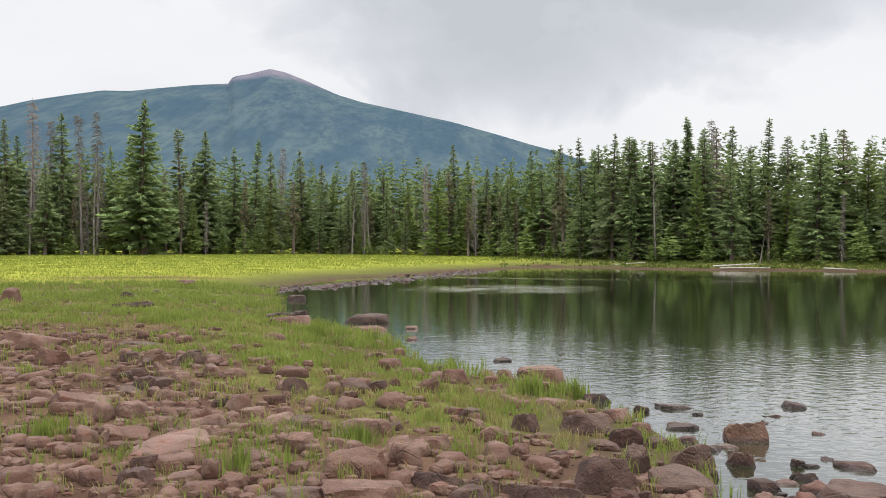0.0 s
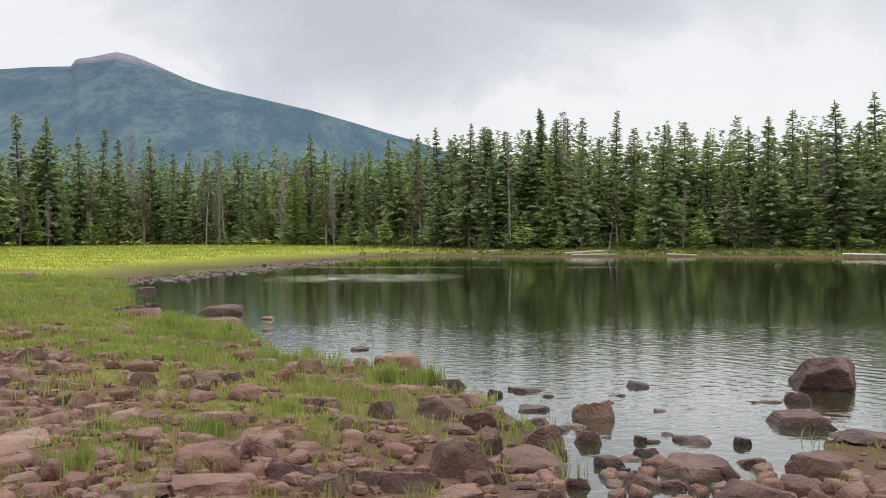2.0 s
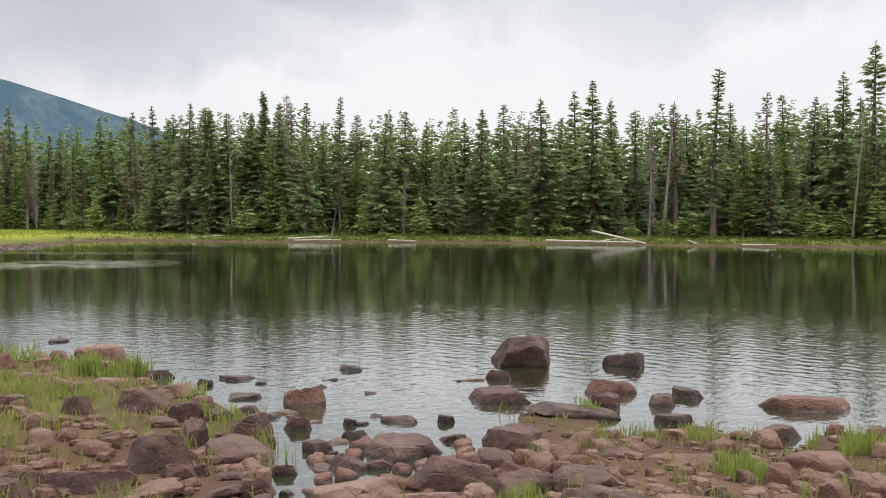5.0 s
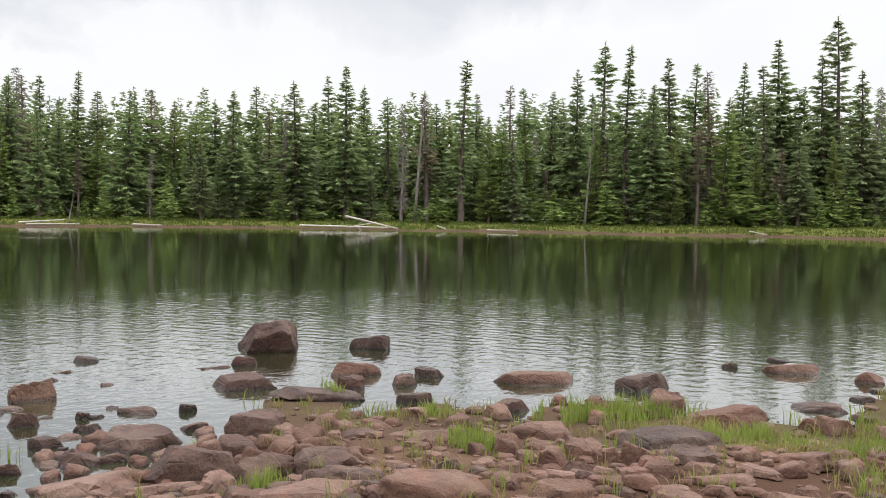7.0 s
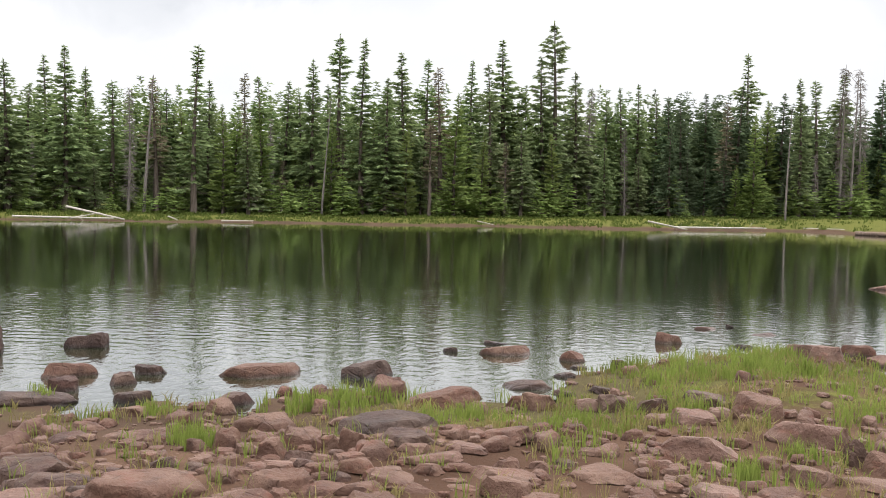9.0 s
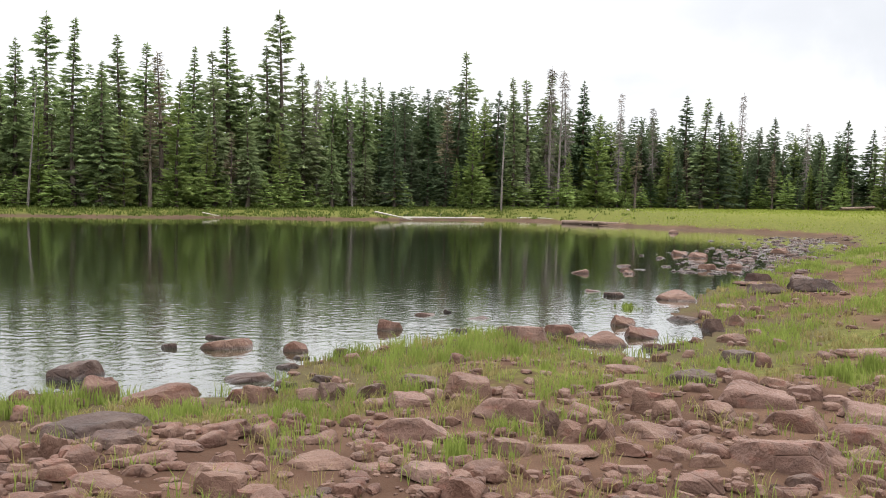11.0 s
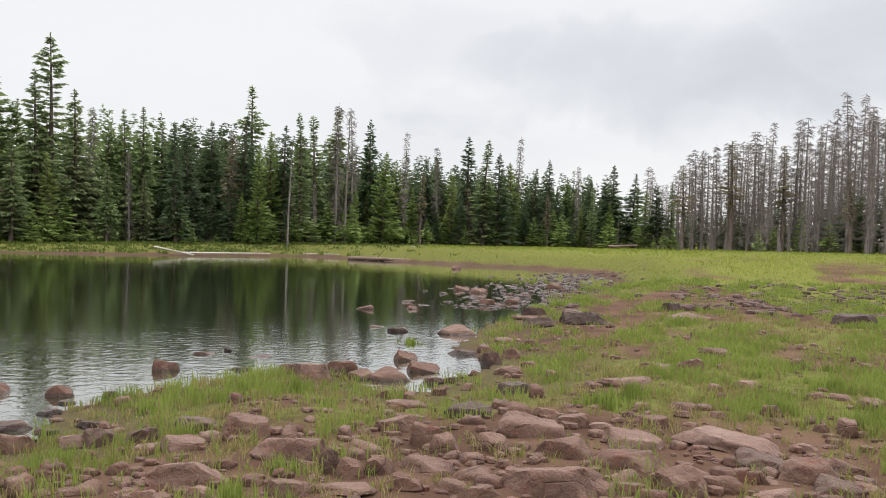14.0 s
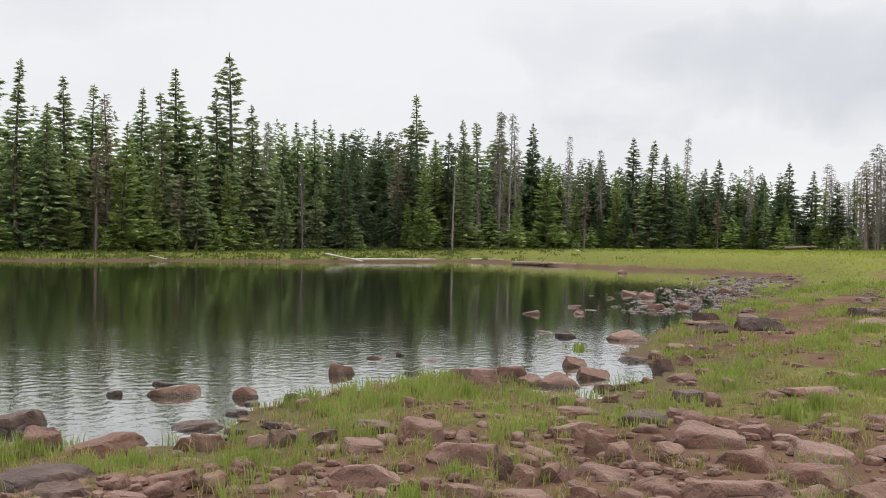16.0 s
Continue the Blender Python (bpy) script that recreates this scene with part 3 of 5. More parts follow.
NEEDLES = {"f": MAT_FIR, "F": MAT_FIR, "n": MAT_FIR, "o": MAT_FIR, "p": MAT_PINE, "b": MAT_OLIVE}
COUNTS = {"f": 6, "F": 2, "n": 3, "o": 4, "p": 3, "b": 3, "s": 6}
TREE_KIND = {
    "f": ("fir_tree", "dense dark green fir with drooping boughs at the wood's edge", "tree"),
    "F": ("fir_tree", "broad tall dark fir standing free before the wood", "tree"),
    "n": ("spire_fir", "slender spire-topped dark fir in the wood", "tree"),
    "o": ("hemlock_tree", "tall open-crowned hemlock with layered boughs", "tree"),
    "p": ("pine_tree", "young bright green lodgepole pine", "tree"),
    "b": ("pine_tree", "thin olive pine with grey dead lower branches", "tree"),
    "s": ("dead_tree", "grey dead standing conifer with bare drooping twigs", "dead tree"),
}
TREE_MESH = {}
for _kind, _n in COUNTS.items():
    for _s in range(_n):
        wv, wf, dv, df, q = conifer(_kind, 100 * ord(_kind) + _s)
        if _kind != "s" and len(dv):
            wf = list(wf) + [tuple(i + len(wv) for i in face) for face in df]
            wv = list(wv) + list(dv)
        parts = [("trunk", mesh_np("trunk", wv, wf, MAT_SNAG if _kind == "s" else MAT_BARK, True))]
        if _kind == "s":
            parts.append(("bare_crown", mesh_np("bare_crown", dv, df, MAT_TWIG)))
        if len(q):
            parts.append(("crown", mesh_np("crown", q, np.arange(len(q)).reshape(-1, 3), NEEDLES[_kind])))
        TREE_MESH[_kind, _s] = parts
# eastern firs: the same crowns in the dimmed needle colour
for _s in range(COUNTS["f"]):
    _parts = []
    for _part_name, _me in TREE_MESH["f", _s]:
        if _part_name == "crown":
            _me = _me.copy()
            _me.materials[0] = MAT_DIMFIR
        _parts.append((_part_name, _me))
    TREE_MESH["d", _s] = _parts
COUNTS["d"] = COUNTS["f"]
TREE_KIND["d"] = ("fir_tree", "dense blue-green fir above the eastern bay, its shade put into the needle colour", "tree")
tree_rng = random.Random(11)


def tree(x, y, height, kind, slim=1.0, lean=0.0):
    # firs round to the east take the dimmed needles
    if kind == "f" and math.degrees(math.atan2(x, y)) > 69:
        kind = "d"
    name, label, cat = TREE_KIND[kind]
    root = new(name)
    root.empty_display_size = 0.2
    k = height / 10
    m = pose(x, y, ground_z(x, y) - 0.03, tree_rng.uniform(-1.2, 1.2) + lean, tree_rng.uniform(-1.2, 1.2), tree_rng.uniform(0, 360))
    root.matrix_basis = m @ Matrix.Diagonal((k * slim, k * slim, k, 1))
    tagged(root, label, cat, group="conifers round the lake" if kind != "s" else "dead conifers round the lake")
    for part_name, me in TREE_MESH[kind, tree_rng.randrange(COUNTS[kind])]:
        ob = new(part_name, me)
        ob.parent = root
        if part_name != "trunk":
            ob["kind"] = "stuff"
    return root


WEST = [
    (-39.7, 84.6, 12.4, "f"), (-39.5, 86.8, 11.1, "f"), (-37.8, 86.1, 14.6, "s"), (-37.2, 88.0, 13.1, "s"), (-36.4, 88.3, 13.4, "f"), (-33.1, 85.1, 13.1, "s"),
    (-31.6, 85.1, 13.2, "s"), (-32.2, 90.8, 10.5, "p"), (-29.6, 87.3, 11.2, "p"), (-27.1, 84.5, 14.2, "F"), (-26.5, 93.0, 12.5, "o"), (-24.2, 89.6, 9.2, "f"),
    (-23.0, 89.4, 11.9, "F"), (-20.3, 90.1, 10.3, "f"), (-18.4, 91.4, 11.3, "n"), (-16.3, 88.1, 9.9, "f"), (-15.8, 91.5, 10.5, "s"), (-14.1, 93.1, 10.4, "f"),
    (-11.7, 90.2, 8.7, "f"), (-10.7, 91.1, 8.0, "p"), (-8.6, 89.4, 8.1, "f"), (-7.2, 84.5, 8.5, "s"), (-5.6, 88.0, 8.0, "f"), (-3.3, 85.3, 6.8, "p"),
]
NORTHWEST = [
    (-1.6, 82.1, 8.1, "s"), (-0.4, 79.2, 7.4, "p"), (1.1, 83.9, 10.0, "f"), (2.2, 80.1, 8.2, "p"), (3.7, 80.5, 7.5, "f"), (4.7, 80.8, 7.9, "f"), (5.8, 78.4, 8.0,
    "p"), (7.3, 77.9, 8.9, "f"), (7.8, 73.0, 7.4, "f"), (9.2, 74.1, 9.0, "n"), (10.2, 69.4, 9.0, "n"), (11.5, 71.5, 8.3, "f"), (11.9, 70.4, 8.6, "f"), (11.7, 63.8,
    8.7, "f"), (12.6, 62.5, 8.4, "o"), (13.1, 62.4, 8.2, "f"), (15.1, 66.9, 8.5, "b"), (15.6, 62.6, 8.2, "f"), (16.7, 63.5, 9.8, "n"), (17.0, 60.9, 8.7, "f"),
    (17.8, 62.0, 9.5, "s"),
]
NORTH = [
    (13.1, 64.2, 8.4, "o"), (14.1, 62.8, 8.1, "f"), (15.8, 63.8, 8.1, "f"), (16.6, 63.4, 9.6, "n"), (18.1, 65.1, 9.1, "f"), (18.6, 63.1, 9.1, "b"), (19.9, 64.3,
    9.3, "n"), (20.9, 63.1, 7.9, "f"), (22.3, 63.4, 9.7, "n"), (22.5, 60.7, 8.2, "o"), (22.9, 56.8, 8.0, "f"), (25.2, 61.1, 8.3, "f"), (26.5, 61.3, 8.7, "b"),
    (27.6, 60.4, 7.9, "p"), (27.9, 57.7, 6.7, "p"), (29.4, 58.1, 7.9, "f"), (29.0, 54.3, 8.3, "f"), (32.2, 57.5, 9.1, "o"), (32.2, 55.4, 7.3, "b"), (31.8, 53.3,
    7.3, "f"), (31.8, 51.5, 8.9, "f"),
]
NORTHEAST = [
    (35.7, 55.6, 8.1, "f"), (37.2, 55.7, 10.2, "f"), (34.5, 50.0, 10.0, "f"), (38.6, 53.2, 9.4, "f"), (38.1, 50.2, 8.3, "o"), (37.8, 48.1, 7.8, "s"), (39.6, 47.9,
    8.4, "b"), (42.4, 49.9, 8.2, "f"), (43.6, 49.8, 7.3, "p"), (40.3, 45.0, 10.5, "o"), (43.7, 47.4, 8.8, "f"), (41.6, 43.8, 6.9, "p"), (45.8, 46.4, 9.5, "b"),
    (44.7, 43.6, 9.0, "o"), (48.6, 45.1, 9.2, "f"), (49.9, 44.8, 8.5, "f"), (47.9, 42.0, 10.4, "f"), (51.1, 43.5, 9.2, "f"), (47.9, 39.8, 11.9, "o"), (47.7, 37.5,
    11.4, "n"), (51.0, 39.2, 7.7, "p"), (48.4, 36.1, 8.9, "f"),
]
EAST = [
    (49.3, 36.6, 8.6, "f"), (51.1, 36.7, 10.9, "f"), (53.2, 36.4, 10.7, "o"), (51.4, 34.0, 9.8, "b"), (51.6, 32.8, 8.1, "p"), (57.3, 35.3, 11.1, "f"), (55.0, 32.3,
    10.4, "o"), (59.8, 33.8, 12.8, "f"), (60.4, 32.6, 9.5, "p"), (58.2, 29.9, 11.1, "f"), (59.3, 29.6, 13.7, "o"), (60.8, 28.6, 10.2, "f"), (62.3, 28.2, 9.3, "s"),
    (62.8, 27.2, 8.3, "f"), (63.4, 26.2, 9.3, "f"), (64.5, 25.5, 9.6, "f"), (67.6, 25.2, 9.0, "o"), (65.4, 23.4, 8.5, "f"), (65.5, 22.5, 8.3, "f"), (68.5, 21.8,
    9.1, "f"), (66.2, 19.6, 8.2, "b"), (67.2, 19.0, 9.4, "f"), (72.2, 19.7, 12.3, "o"),
]
SOUTHEAST = [
    (69.9, 17.7, 8.5, "p"), (71.1, 16.9, 9.1, "f"), (68.6, 15.0, 9.8, "n"), (72.3, 14.7, 10.0, "o"), (74.7, 13.6, 10.7, "o"), (71.0, 12.8, 10.9, "s"), (76.1, 12.4,
    11.2, "s"), (77.3, 11.2, 10.4, "f"), (74.3, 9.4, 7.5, "p"), (78.8, 9.0, 7.2, "p"), (78.1, 8.2, 9.5, "s"), (80.4, 6.7, 7.3, "f"), (78.6, 5.6, 8.3, "s"), (81.8,
    4.6, 6.7, "p"), (82.7, 3.1, 9.6, "f"), (78.3, 1.5, 8.9, "n"), (79.1, 0.4, 7.9, "f"), (83.8, -0.5, 7.5, "p"), (86.2, -1.4, 10.2, "s"), (81.7, -2.7, 6.8, "f"),
    (83.0, -4.1, 7.7, "f"), (83.2, -5.6, 6.2, "p"), (80.8, -6.4, 7.0, "s"), (80.5, -7.4, 5.8, "f"),
]
SOUTH = [
    (79.5, -8.5, 5.5, "f"), (79.4, -9.4, 7.1, "f"), (80.0, -11.1, 6.4, "f"), (77.1, -11.7, 5.0, "p"), (76.8, -12.5, 5.4, "f"), (78.3, -13.9, 5.5, "n"), (72.2,
    -13.8, 6.5, "b"), (75.2, -15.0, 6.4, "s"), (75.4, -15.9, 8.0, "s"), (71.6, -16.0, 8.1, "s"), (69.8, -16.7, 8.1, "b"), (73.0, -18.6, 8.5, "s"), (68.5, -18.3,
    7.8, "s"), (67.5, -18.9, 9.3, "s"), (68.4, -20.1, 7.6, "b"), (69.4, -21.4, 9.7, "s"), (64.8, -20.8, 7.6, "s"), (65.7, -21.8, 8.8, "s"), (65.2, -22.4, 9.9, "s"),
    (68.0, -24.0, 8.3, "s"), (65.0, -23.4, 11.0, "s"), (67.1, -25.0, 11.2, "s"), (62.1, -23.7, 9.5, "s"),
]
for _stretch in (WEST, NORTHWEST, NORTH, NORTHEAST, EAST, SOUTHEAST, SOUTH):
    for _x, _y, _h, _k in _stretch:
        tree(_x, _y, _h, _k, tree_rng.uniform(1.05, 1.35) * (1.1 if _h < 9 and _k != "s" else 1.0))

# the wood between and behind the tall ones
EDGE_AZ = [-48, -8, 4, 9, 12, 20, 55, 66, 75, 82, 92, 98, 103, 112, 125]
EDGE_R = [95, 88, 74, 66, 62, 60, 60, 64, 68, 74, 80, 76, 70, 64, 62]
SKY_H = [11.5, 8.5, 8.0, 8.0, 7.8, 7.6, 8.2, 8.6, 8.0, 7.4, 6.4, 5.6, 7.0, 8.6, 9.0]
_az = -40.0
while _az < 122:
    _r = np.interp(_az, EDGE_AZ, EDGE_R) + tree_rng.choice((0.3, 1.0, 2.0, 3.5, 5.5))
    _h = np.interp(_az, EDGE_AZ, SKY_H) * tree_rng.uniform(0.42, 0.9)
    _dead = _az > 99
    _k = tree_rng.choice("ssssbss" if _dead else ("ffppfbnps" if _az > 8 else "fpbbsfbsn"))
    tree(_r * math.sin(radians(_az)), _r * math.cos(radians(_az)), float(_h), _k, tree_rng.uniform(1.1, 1.35) if _k != "s" else 1.1)
    _az += tree_rng.uniform(0.55, 1.3) * 62 / _r

_v, _e, _n = [], [], 0
_low = [conifer(k, 900 + i, 0.5)[4] for i, k in enumerate("ffnpfn")]
_rs = np.random.RandomState(8)
for _i in range(900):
    _a = -46 + 170 * (_i + _rs.uniform(0, 1)) / 900
    if _i % 6 == 0:
        _a = _rs.uniform(70, 98)
    _d = np.interp(_a, EDGE_AZ, EDGE_R) + _rs.uniform(4, 22)
    _h = np.interp(_a, EDGE_AZ, SKY_H) * _rs.uniform(0.72, 1.02) * _d / np.interp(_a, EDGE_AZ, EDGE_R)
    if _a > 97:
        _h *= 0.5
    _t, _x, _y = _rs.uniform(0, 6.28), _d * math.sin(radians(_a)), _d * math.cos(radians(_a))
    _q = _low[_rs.randint(len(_low))] * np.array([1.35, 1.35, 1.0]) * (_h / 10)
    _c, _s = math.cos(_t), math.sin(_t)
    (_e if _a > 69 else _v).append(np.stack([_q[:, 0] * _c - _q[:, 1] * _s + _x, _q[:, 0] * _s + _q[:, 1] * _c + _y, _q[:, 2] + ground_z(_x, _y)], 1))
_v, _e = np.concatenate(_v), np.concatenate(_e)

# young growth at the wood's foot
_rs = np.random.RandomState(9)
_young = [conifer("p", 950 + i, 0.36)[4] for i in range(3)] + [conifer("f", 960 + i, 0.34)[4] for i in range(3)]
_yv = []
for _i in range(300):
    _a = -46 + 170 * (_i + _rs.uniform(0, 1)) / 300
    _d = np.interp(_a, EDGE_AZ, EDGE_R) + _rs.uniform(-1.2, 5)
    _h = _rs.uniform(0.8, 3.2)
    if _a > 97 and _rs.rand() < 0.6:
        continue
    _t, _x, _y = _rs.uniform(0, 6.28), _d * math.sin(radians(_a)), _d * math.cos(radians(_a))
    _q = _young[_rs.randint(len(_young))] * np.array([2.0, 2.0, 1.0]) * (_h / 10)
    _c, _s = math.cos(_t), math.sin(_t)
    _yv.append(np.stack([_q[:, 0] * _c - _q[:, 1] * _s + _x, _q[:, 0] * _s + _q[:, 1] * _c + _y, _q[:, 2] + ground_z(_x, _y)], 1))
_yv = np.concatenate(_yv)
tagged(new("young_growth", mesh_np("young_growth", _yv, np.arange(len(_yv)).reshape(-1, 3), MAT_PINE)), "low young conifers along the wood's edge", "undergrowth", kind="stuff")

# the dead stand in the south-east, behind its front row
_dv, _df, _n = [], [], 0
_bare = []
for _i in range(4):
    wv, wf, dv, df, _ = conifer("s", 980 + _i, 0.7)
    _bare.append((np.array(list(wv) + list(dv)), np.array(list(wf) + [tuple(k + len(wv) for k in face) for face in df])))
for _i in range(120):
    _a = 98.5 + 25 * (_i + _rs.uniform(0, 1)) / 120
    _d = np.interp(_a, EDGE_AZ, EDGE_R) + _rs.uniform(2, 20)
    _h = np.interp(_a, EDGE_AZ, SKY_H) * _rs.uniform(0.7, 1.15) * _d / np.interp(_a, EDGE_AZ, EDGE_R)
    _t, _x, _y = _rs.uniform(0, 6.28), _d * math.sin(radians(_a)), _d * math.cos(radians(_a))
    _q, _f = _bare[_rs.randint(4)]
    _q = _q * np.array([1.6, 1.6, 1.0]) * (_h / 10)
    _c, _s = math.cos(_t), math.sin(_t)
    _dv.append(np.stack([_q[:, 0] * _c - _q[:, 1] * _s + _x, _q[:, 0] * _s + _q[:, 1] * _c + _y, _q[:, 2] + ground_z(_x, _y)], 1))
    _df.append(_f + _n)
    _n += len(_q)
tagged(new("dead_wood", mesh_np("dead_wood", np.concatenate(_dv), np.concatenate(_df), MAT_TWIG)), "grey stand of dead conifers with bare twigs", "dead wood", kind="stuff")
tagged(new("far_wood", mesh_np("far_wood", _v, np.arange(len(_v)).reshape(-1, 3), MAT_WOODS)), "dense conifer wood behind the lake's edge", "wood", kind="stuff")
# the eastern part of the same wood, in the dimmed needle colour
tagged(new("eastern_wood", mesh_np("eastern_wood", _e, np.arange(len(_e)).reshape(-1, 3), MAT_DIMWOOD)), "dense conifer wood behind the eastern bay, its shade put into the needle colour", "wood", kind="stuff")

# ---- rocks ----
ROCK_MESH, ROCK_SMALL = {}, {}


def rock_mesh(seed, level, mat, extra=(), sharp=40.0):
    """A weathered, broken block one metre wide, its foot at the origin: rounded where its faces meet."""
    rs = np.random.RandomState(seed)
    bm = bmesh.new()
    bmesh.ops.create_icosphere(bm, subdivisions=level, radius=1.0)
    dirs = np.array([v.co[:] for v in bm.verts])
    planes = [(0, 0, 1, rs.uniform(0.2, 0.34)), (0, 0, -1, 0.2)]
    turn = rs.uniform(0, 6.28)
    sides = rs.randint(4, 7)
    for k in range(sides):
        t = turn + 6.283 * (k + rs.uniform(-0.3, 0.3)) / sides
        planes.append((math.cos(t), math.sin(t), rs.uniform(0.0, 0.55), rs.uniform(0.34, 0.5)))
    for _ in range(rs.randint(3, 7)):
        n = rs.normal(size=3)
        planes.append((n[0], n[1], abs(n[2]) + 0.2, rs.uniform(0.34, 0.48)))
    tilt = rs.normal(0, 0.16, 2)
    planes[0] = (tilt[0], tilt[1], 1, planes[0][3])
    if extra:
        planes = [(n[0], n[1], n[2], d) for n, d in extra] + [(0, 0, -1, 0.5)]
    total = np.zeros(len(dirs))
    for a, b, c, d in planes:
        n = np.array((a, b, c)) / math.sqrt(a * a + b * b + c * c)
        total += np.maximum(dirs @ n / d, 0.0) ** sharp
    co = dirs * (total ** (-1.0 / sharp))[:, None]
    co = np.clip(co, -1.1, 1.1)
    off = Vector(rs.uniform(-50, 50, 3))
    rough = 1.0 if level > 2 else 0.5
    for k, p in enumerate(co):
        p = Vector(p)
        co[k] = p * (1 + rough * (0.13 * noise.noise(p * 2.6 + off) + 0.075 * noise.noise(p * 6.0 + off) + 0.03 * noise.noise(p * 14 + off)))
    lo, hi = co.min(0), co.max(0)
    co = (co - lo) / (hi - lo) - np.array((0.5, 0.5, 0.0))
    for v, p in zip(bm.verts, co):
        v.co = p
    for f in bm.faces:
        f.smooth = True
    me = bpy.data.meshes.new("rock")
    bm.to_mesh(me)
    bm.free()
    me.set_sharp_from_angle(angle=radians(27))
    me.materials.append(mat)
    return me


ROCK_MATS = (MAT_ROCK, MAT_PALE, MAT_DARK, MAT_DARKRED)
for _mi, _mat in enumerate(ROCK_MATS):
    for _s in range(9):
        ROCK_MESH[_mi, _s] = rock_mesh(40 * _mi + _s, 4, _mat)
        ROCK_SMALL[_mi, _s] = rock_mesh(40 * _mi + _s, 3, _mat, sharp=48.0)
rock_rng = random.Random(4)
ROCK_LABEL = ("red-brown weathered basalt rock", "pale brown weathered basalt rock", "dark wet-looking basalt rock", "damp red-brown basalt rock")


def rock(x, y, width, height, tone=0, where="lying on the muddy lake shore", deep=None, name="rock", turn=None, shape=None, group="lakeside rocks"):
    s = rock_rng.randrange(9) if shape is None else shape
    ob = new(name, (ROCK_MESH if width > 0.3 else ROCK_SMALL)[tone, s])
    gz = max(ground_z(x, y), -0.1)
    height *= 0.88
    sunk = 0.22 * height
    full = height + sunk + (max(0.0, -gz))
    wider = 1.06 + 0.4 * (full - height) / full
    deep = deep or width * rock_rng.uniform(0.65, 0.95)
    # the rock's width lies across the line from the open shore
    face = -math.degrees(math.atan2(x, y)) + (rock_rng.uniform(-14, 14) if turn is None else turn) + (180 if rock_rng.random() < 0.5 else 0)
    ob.matrix_basis = pose(x, y, gz - sunk, rock_rng.uniform(-8, 8), rock_rng.uniform(-8, 8), face) @ Matrix.Diagonal((width * wider, deep * 1.05, full, 1))
    return tagged(ob, ROCK_LABEL[tone].replace("rock", name) + " " + where, name, group=group)


EAST_RED = [
    (7.35, 3.39, 0.31, 0.20, 0.18), (7.30, 3.57, 0.23, 0.17, 0.14), (5.57, 2.73, 0.36, 0.26, 0.10), (4.87, 2.35, 0.42, 0.27, 0.07), (5.28, 1.88, 0.44, 0.29, 0.07),
    (7.52, 1.58, 0.35, 0.26, 0.21), (6.28, 0.55, 0.18, 0.11, 0.16), (6.41, 0.38, 0.21, 0.15, 0.13), (10.32, 0.85, 0.19, 0.11, 0.10), (10.77, 0.74, 0.21, 0.16, 0.08),
    (9.61, 0.53, 0.44, 0.33, 0.07), (9.18, 0.65, 0.28, 0.17, 0.09), (10.79, 0.29, 0.19, 0.12, 0.11), (7.91, 0.43, 0.34, 0.23, 0.14), (7.32, 0.10, 0.28, 0.18, 0.21),
    (6.51, 0.06, 0.37, 0.28, 0.10), (6.08, 0.20, 0.26, 0.18, 0.08), (5.89, 0.53, 0.39, 0.29, 0.06), (5.81, 0.86, 0.27, 0.19, 0.10),
]
EAST_RED_B = [
    (9.94, -4.17, 0.32, 0.25, 0.13), (9.37, -0.43, 0.19, 0.15, 0.12), (8.78, -0.84, 0.23, 0.17, 0.08), (7.23, -0.36, 0.26, 0.20, 0.13), (7.27, -0.89, 0.42, 0.30, 0.16),
    (7.06, -1.34, 0.55, 0.36, 0.13), (8.48, -1.74, 0.31, 0.22, 0.10), (9.31, -2.18, 0.28, 0.22, 0.08), (6.22, -1.05, 0.23, 0.15, 0.10), (6.74, -1.34, 0.16, 0.12, 0.05),
    (6.30, -1.30, 0.23, 0.16, 0.08), (6.35, -1.60, 0.35, 0.24, 0.19), (6.50, -1.90, 0.28, 0.19, 0.12), (6.73, -2.17, 0.21, 0.14, 0.10), (6.88, -2.59, 0.45, 0.30, 0.18),
    (7.18, -2.97, 0.31, 0.22, 0.09), (6.70, -0.08, 0.16, 0.12, 0.04), (6.40, -0.26, 0.27, 0.17, 0.07), (7.09, -0.02, 0.21, 0.15, 0.15),
]
EAST_RED_C = [
    (6.02, -0.32, 0.22, 0.15, 0.08), (6.12, -0.13, 0.18, 0.14, 0.08), (7.26, -1.96, 0.18, 0.14, 0.04), (6.86, -1.80, 0.21, 0.15, 0.03), (6.72, -2.91, 0.26, 0.17, 0.05),
]
EAST_PALE = [
    (7.57, 3.00, 0.25, 0.19, 0.12), (7.18, 1.97, 0.33, 0.25, 0.12), (6.03, 1.54, 0.46, 0.36, 0.17), (6.88, 1.09, 0.52, 0.41, 0.19), (11.94, 2.18, 0.51, 0.40, 0.18),
    (11.44, 1.85, 0.39, 0.28, 0.22), (11.15, -1.87, 0.56, 0.42, 0.08), (12.11, -2.78, 0.30, 0.18, 0.23), (11.07, -3.22, 0.27, 0.20, 0.10), (7.83, -0.66, 0.54, 0.36, 0.19),
    (8.40, -1.05, 0.25, 0.20, 0.13), (7.66, -1.49, 0.46, 0.33, 0.15), (8.42, -1.31, 0.22, 0.17, 0.05), (7.76, -2.23, 0.77, 0.58, 0.13), (6.26, -0.75, 0.62, 0.48, 0.21),
    (8.03, -2.95, 0.18, 0.14, 0.05), (6.42, -2.23, 0.24, 0.18, 0.04),
]
EAST_DARK = [
    (7.99, 3.48, 0.21, 0.13, 0.06), (8.30, 3.22, 0.27, 0.20, 0.06), (8.65, -0.13, 0.40, 0.24, 0.14), (10.95, -0.58, 0.39, 0.29, 0.14),
]
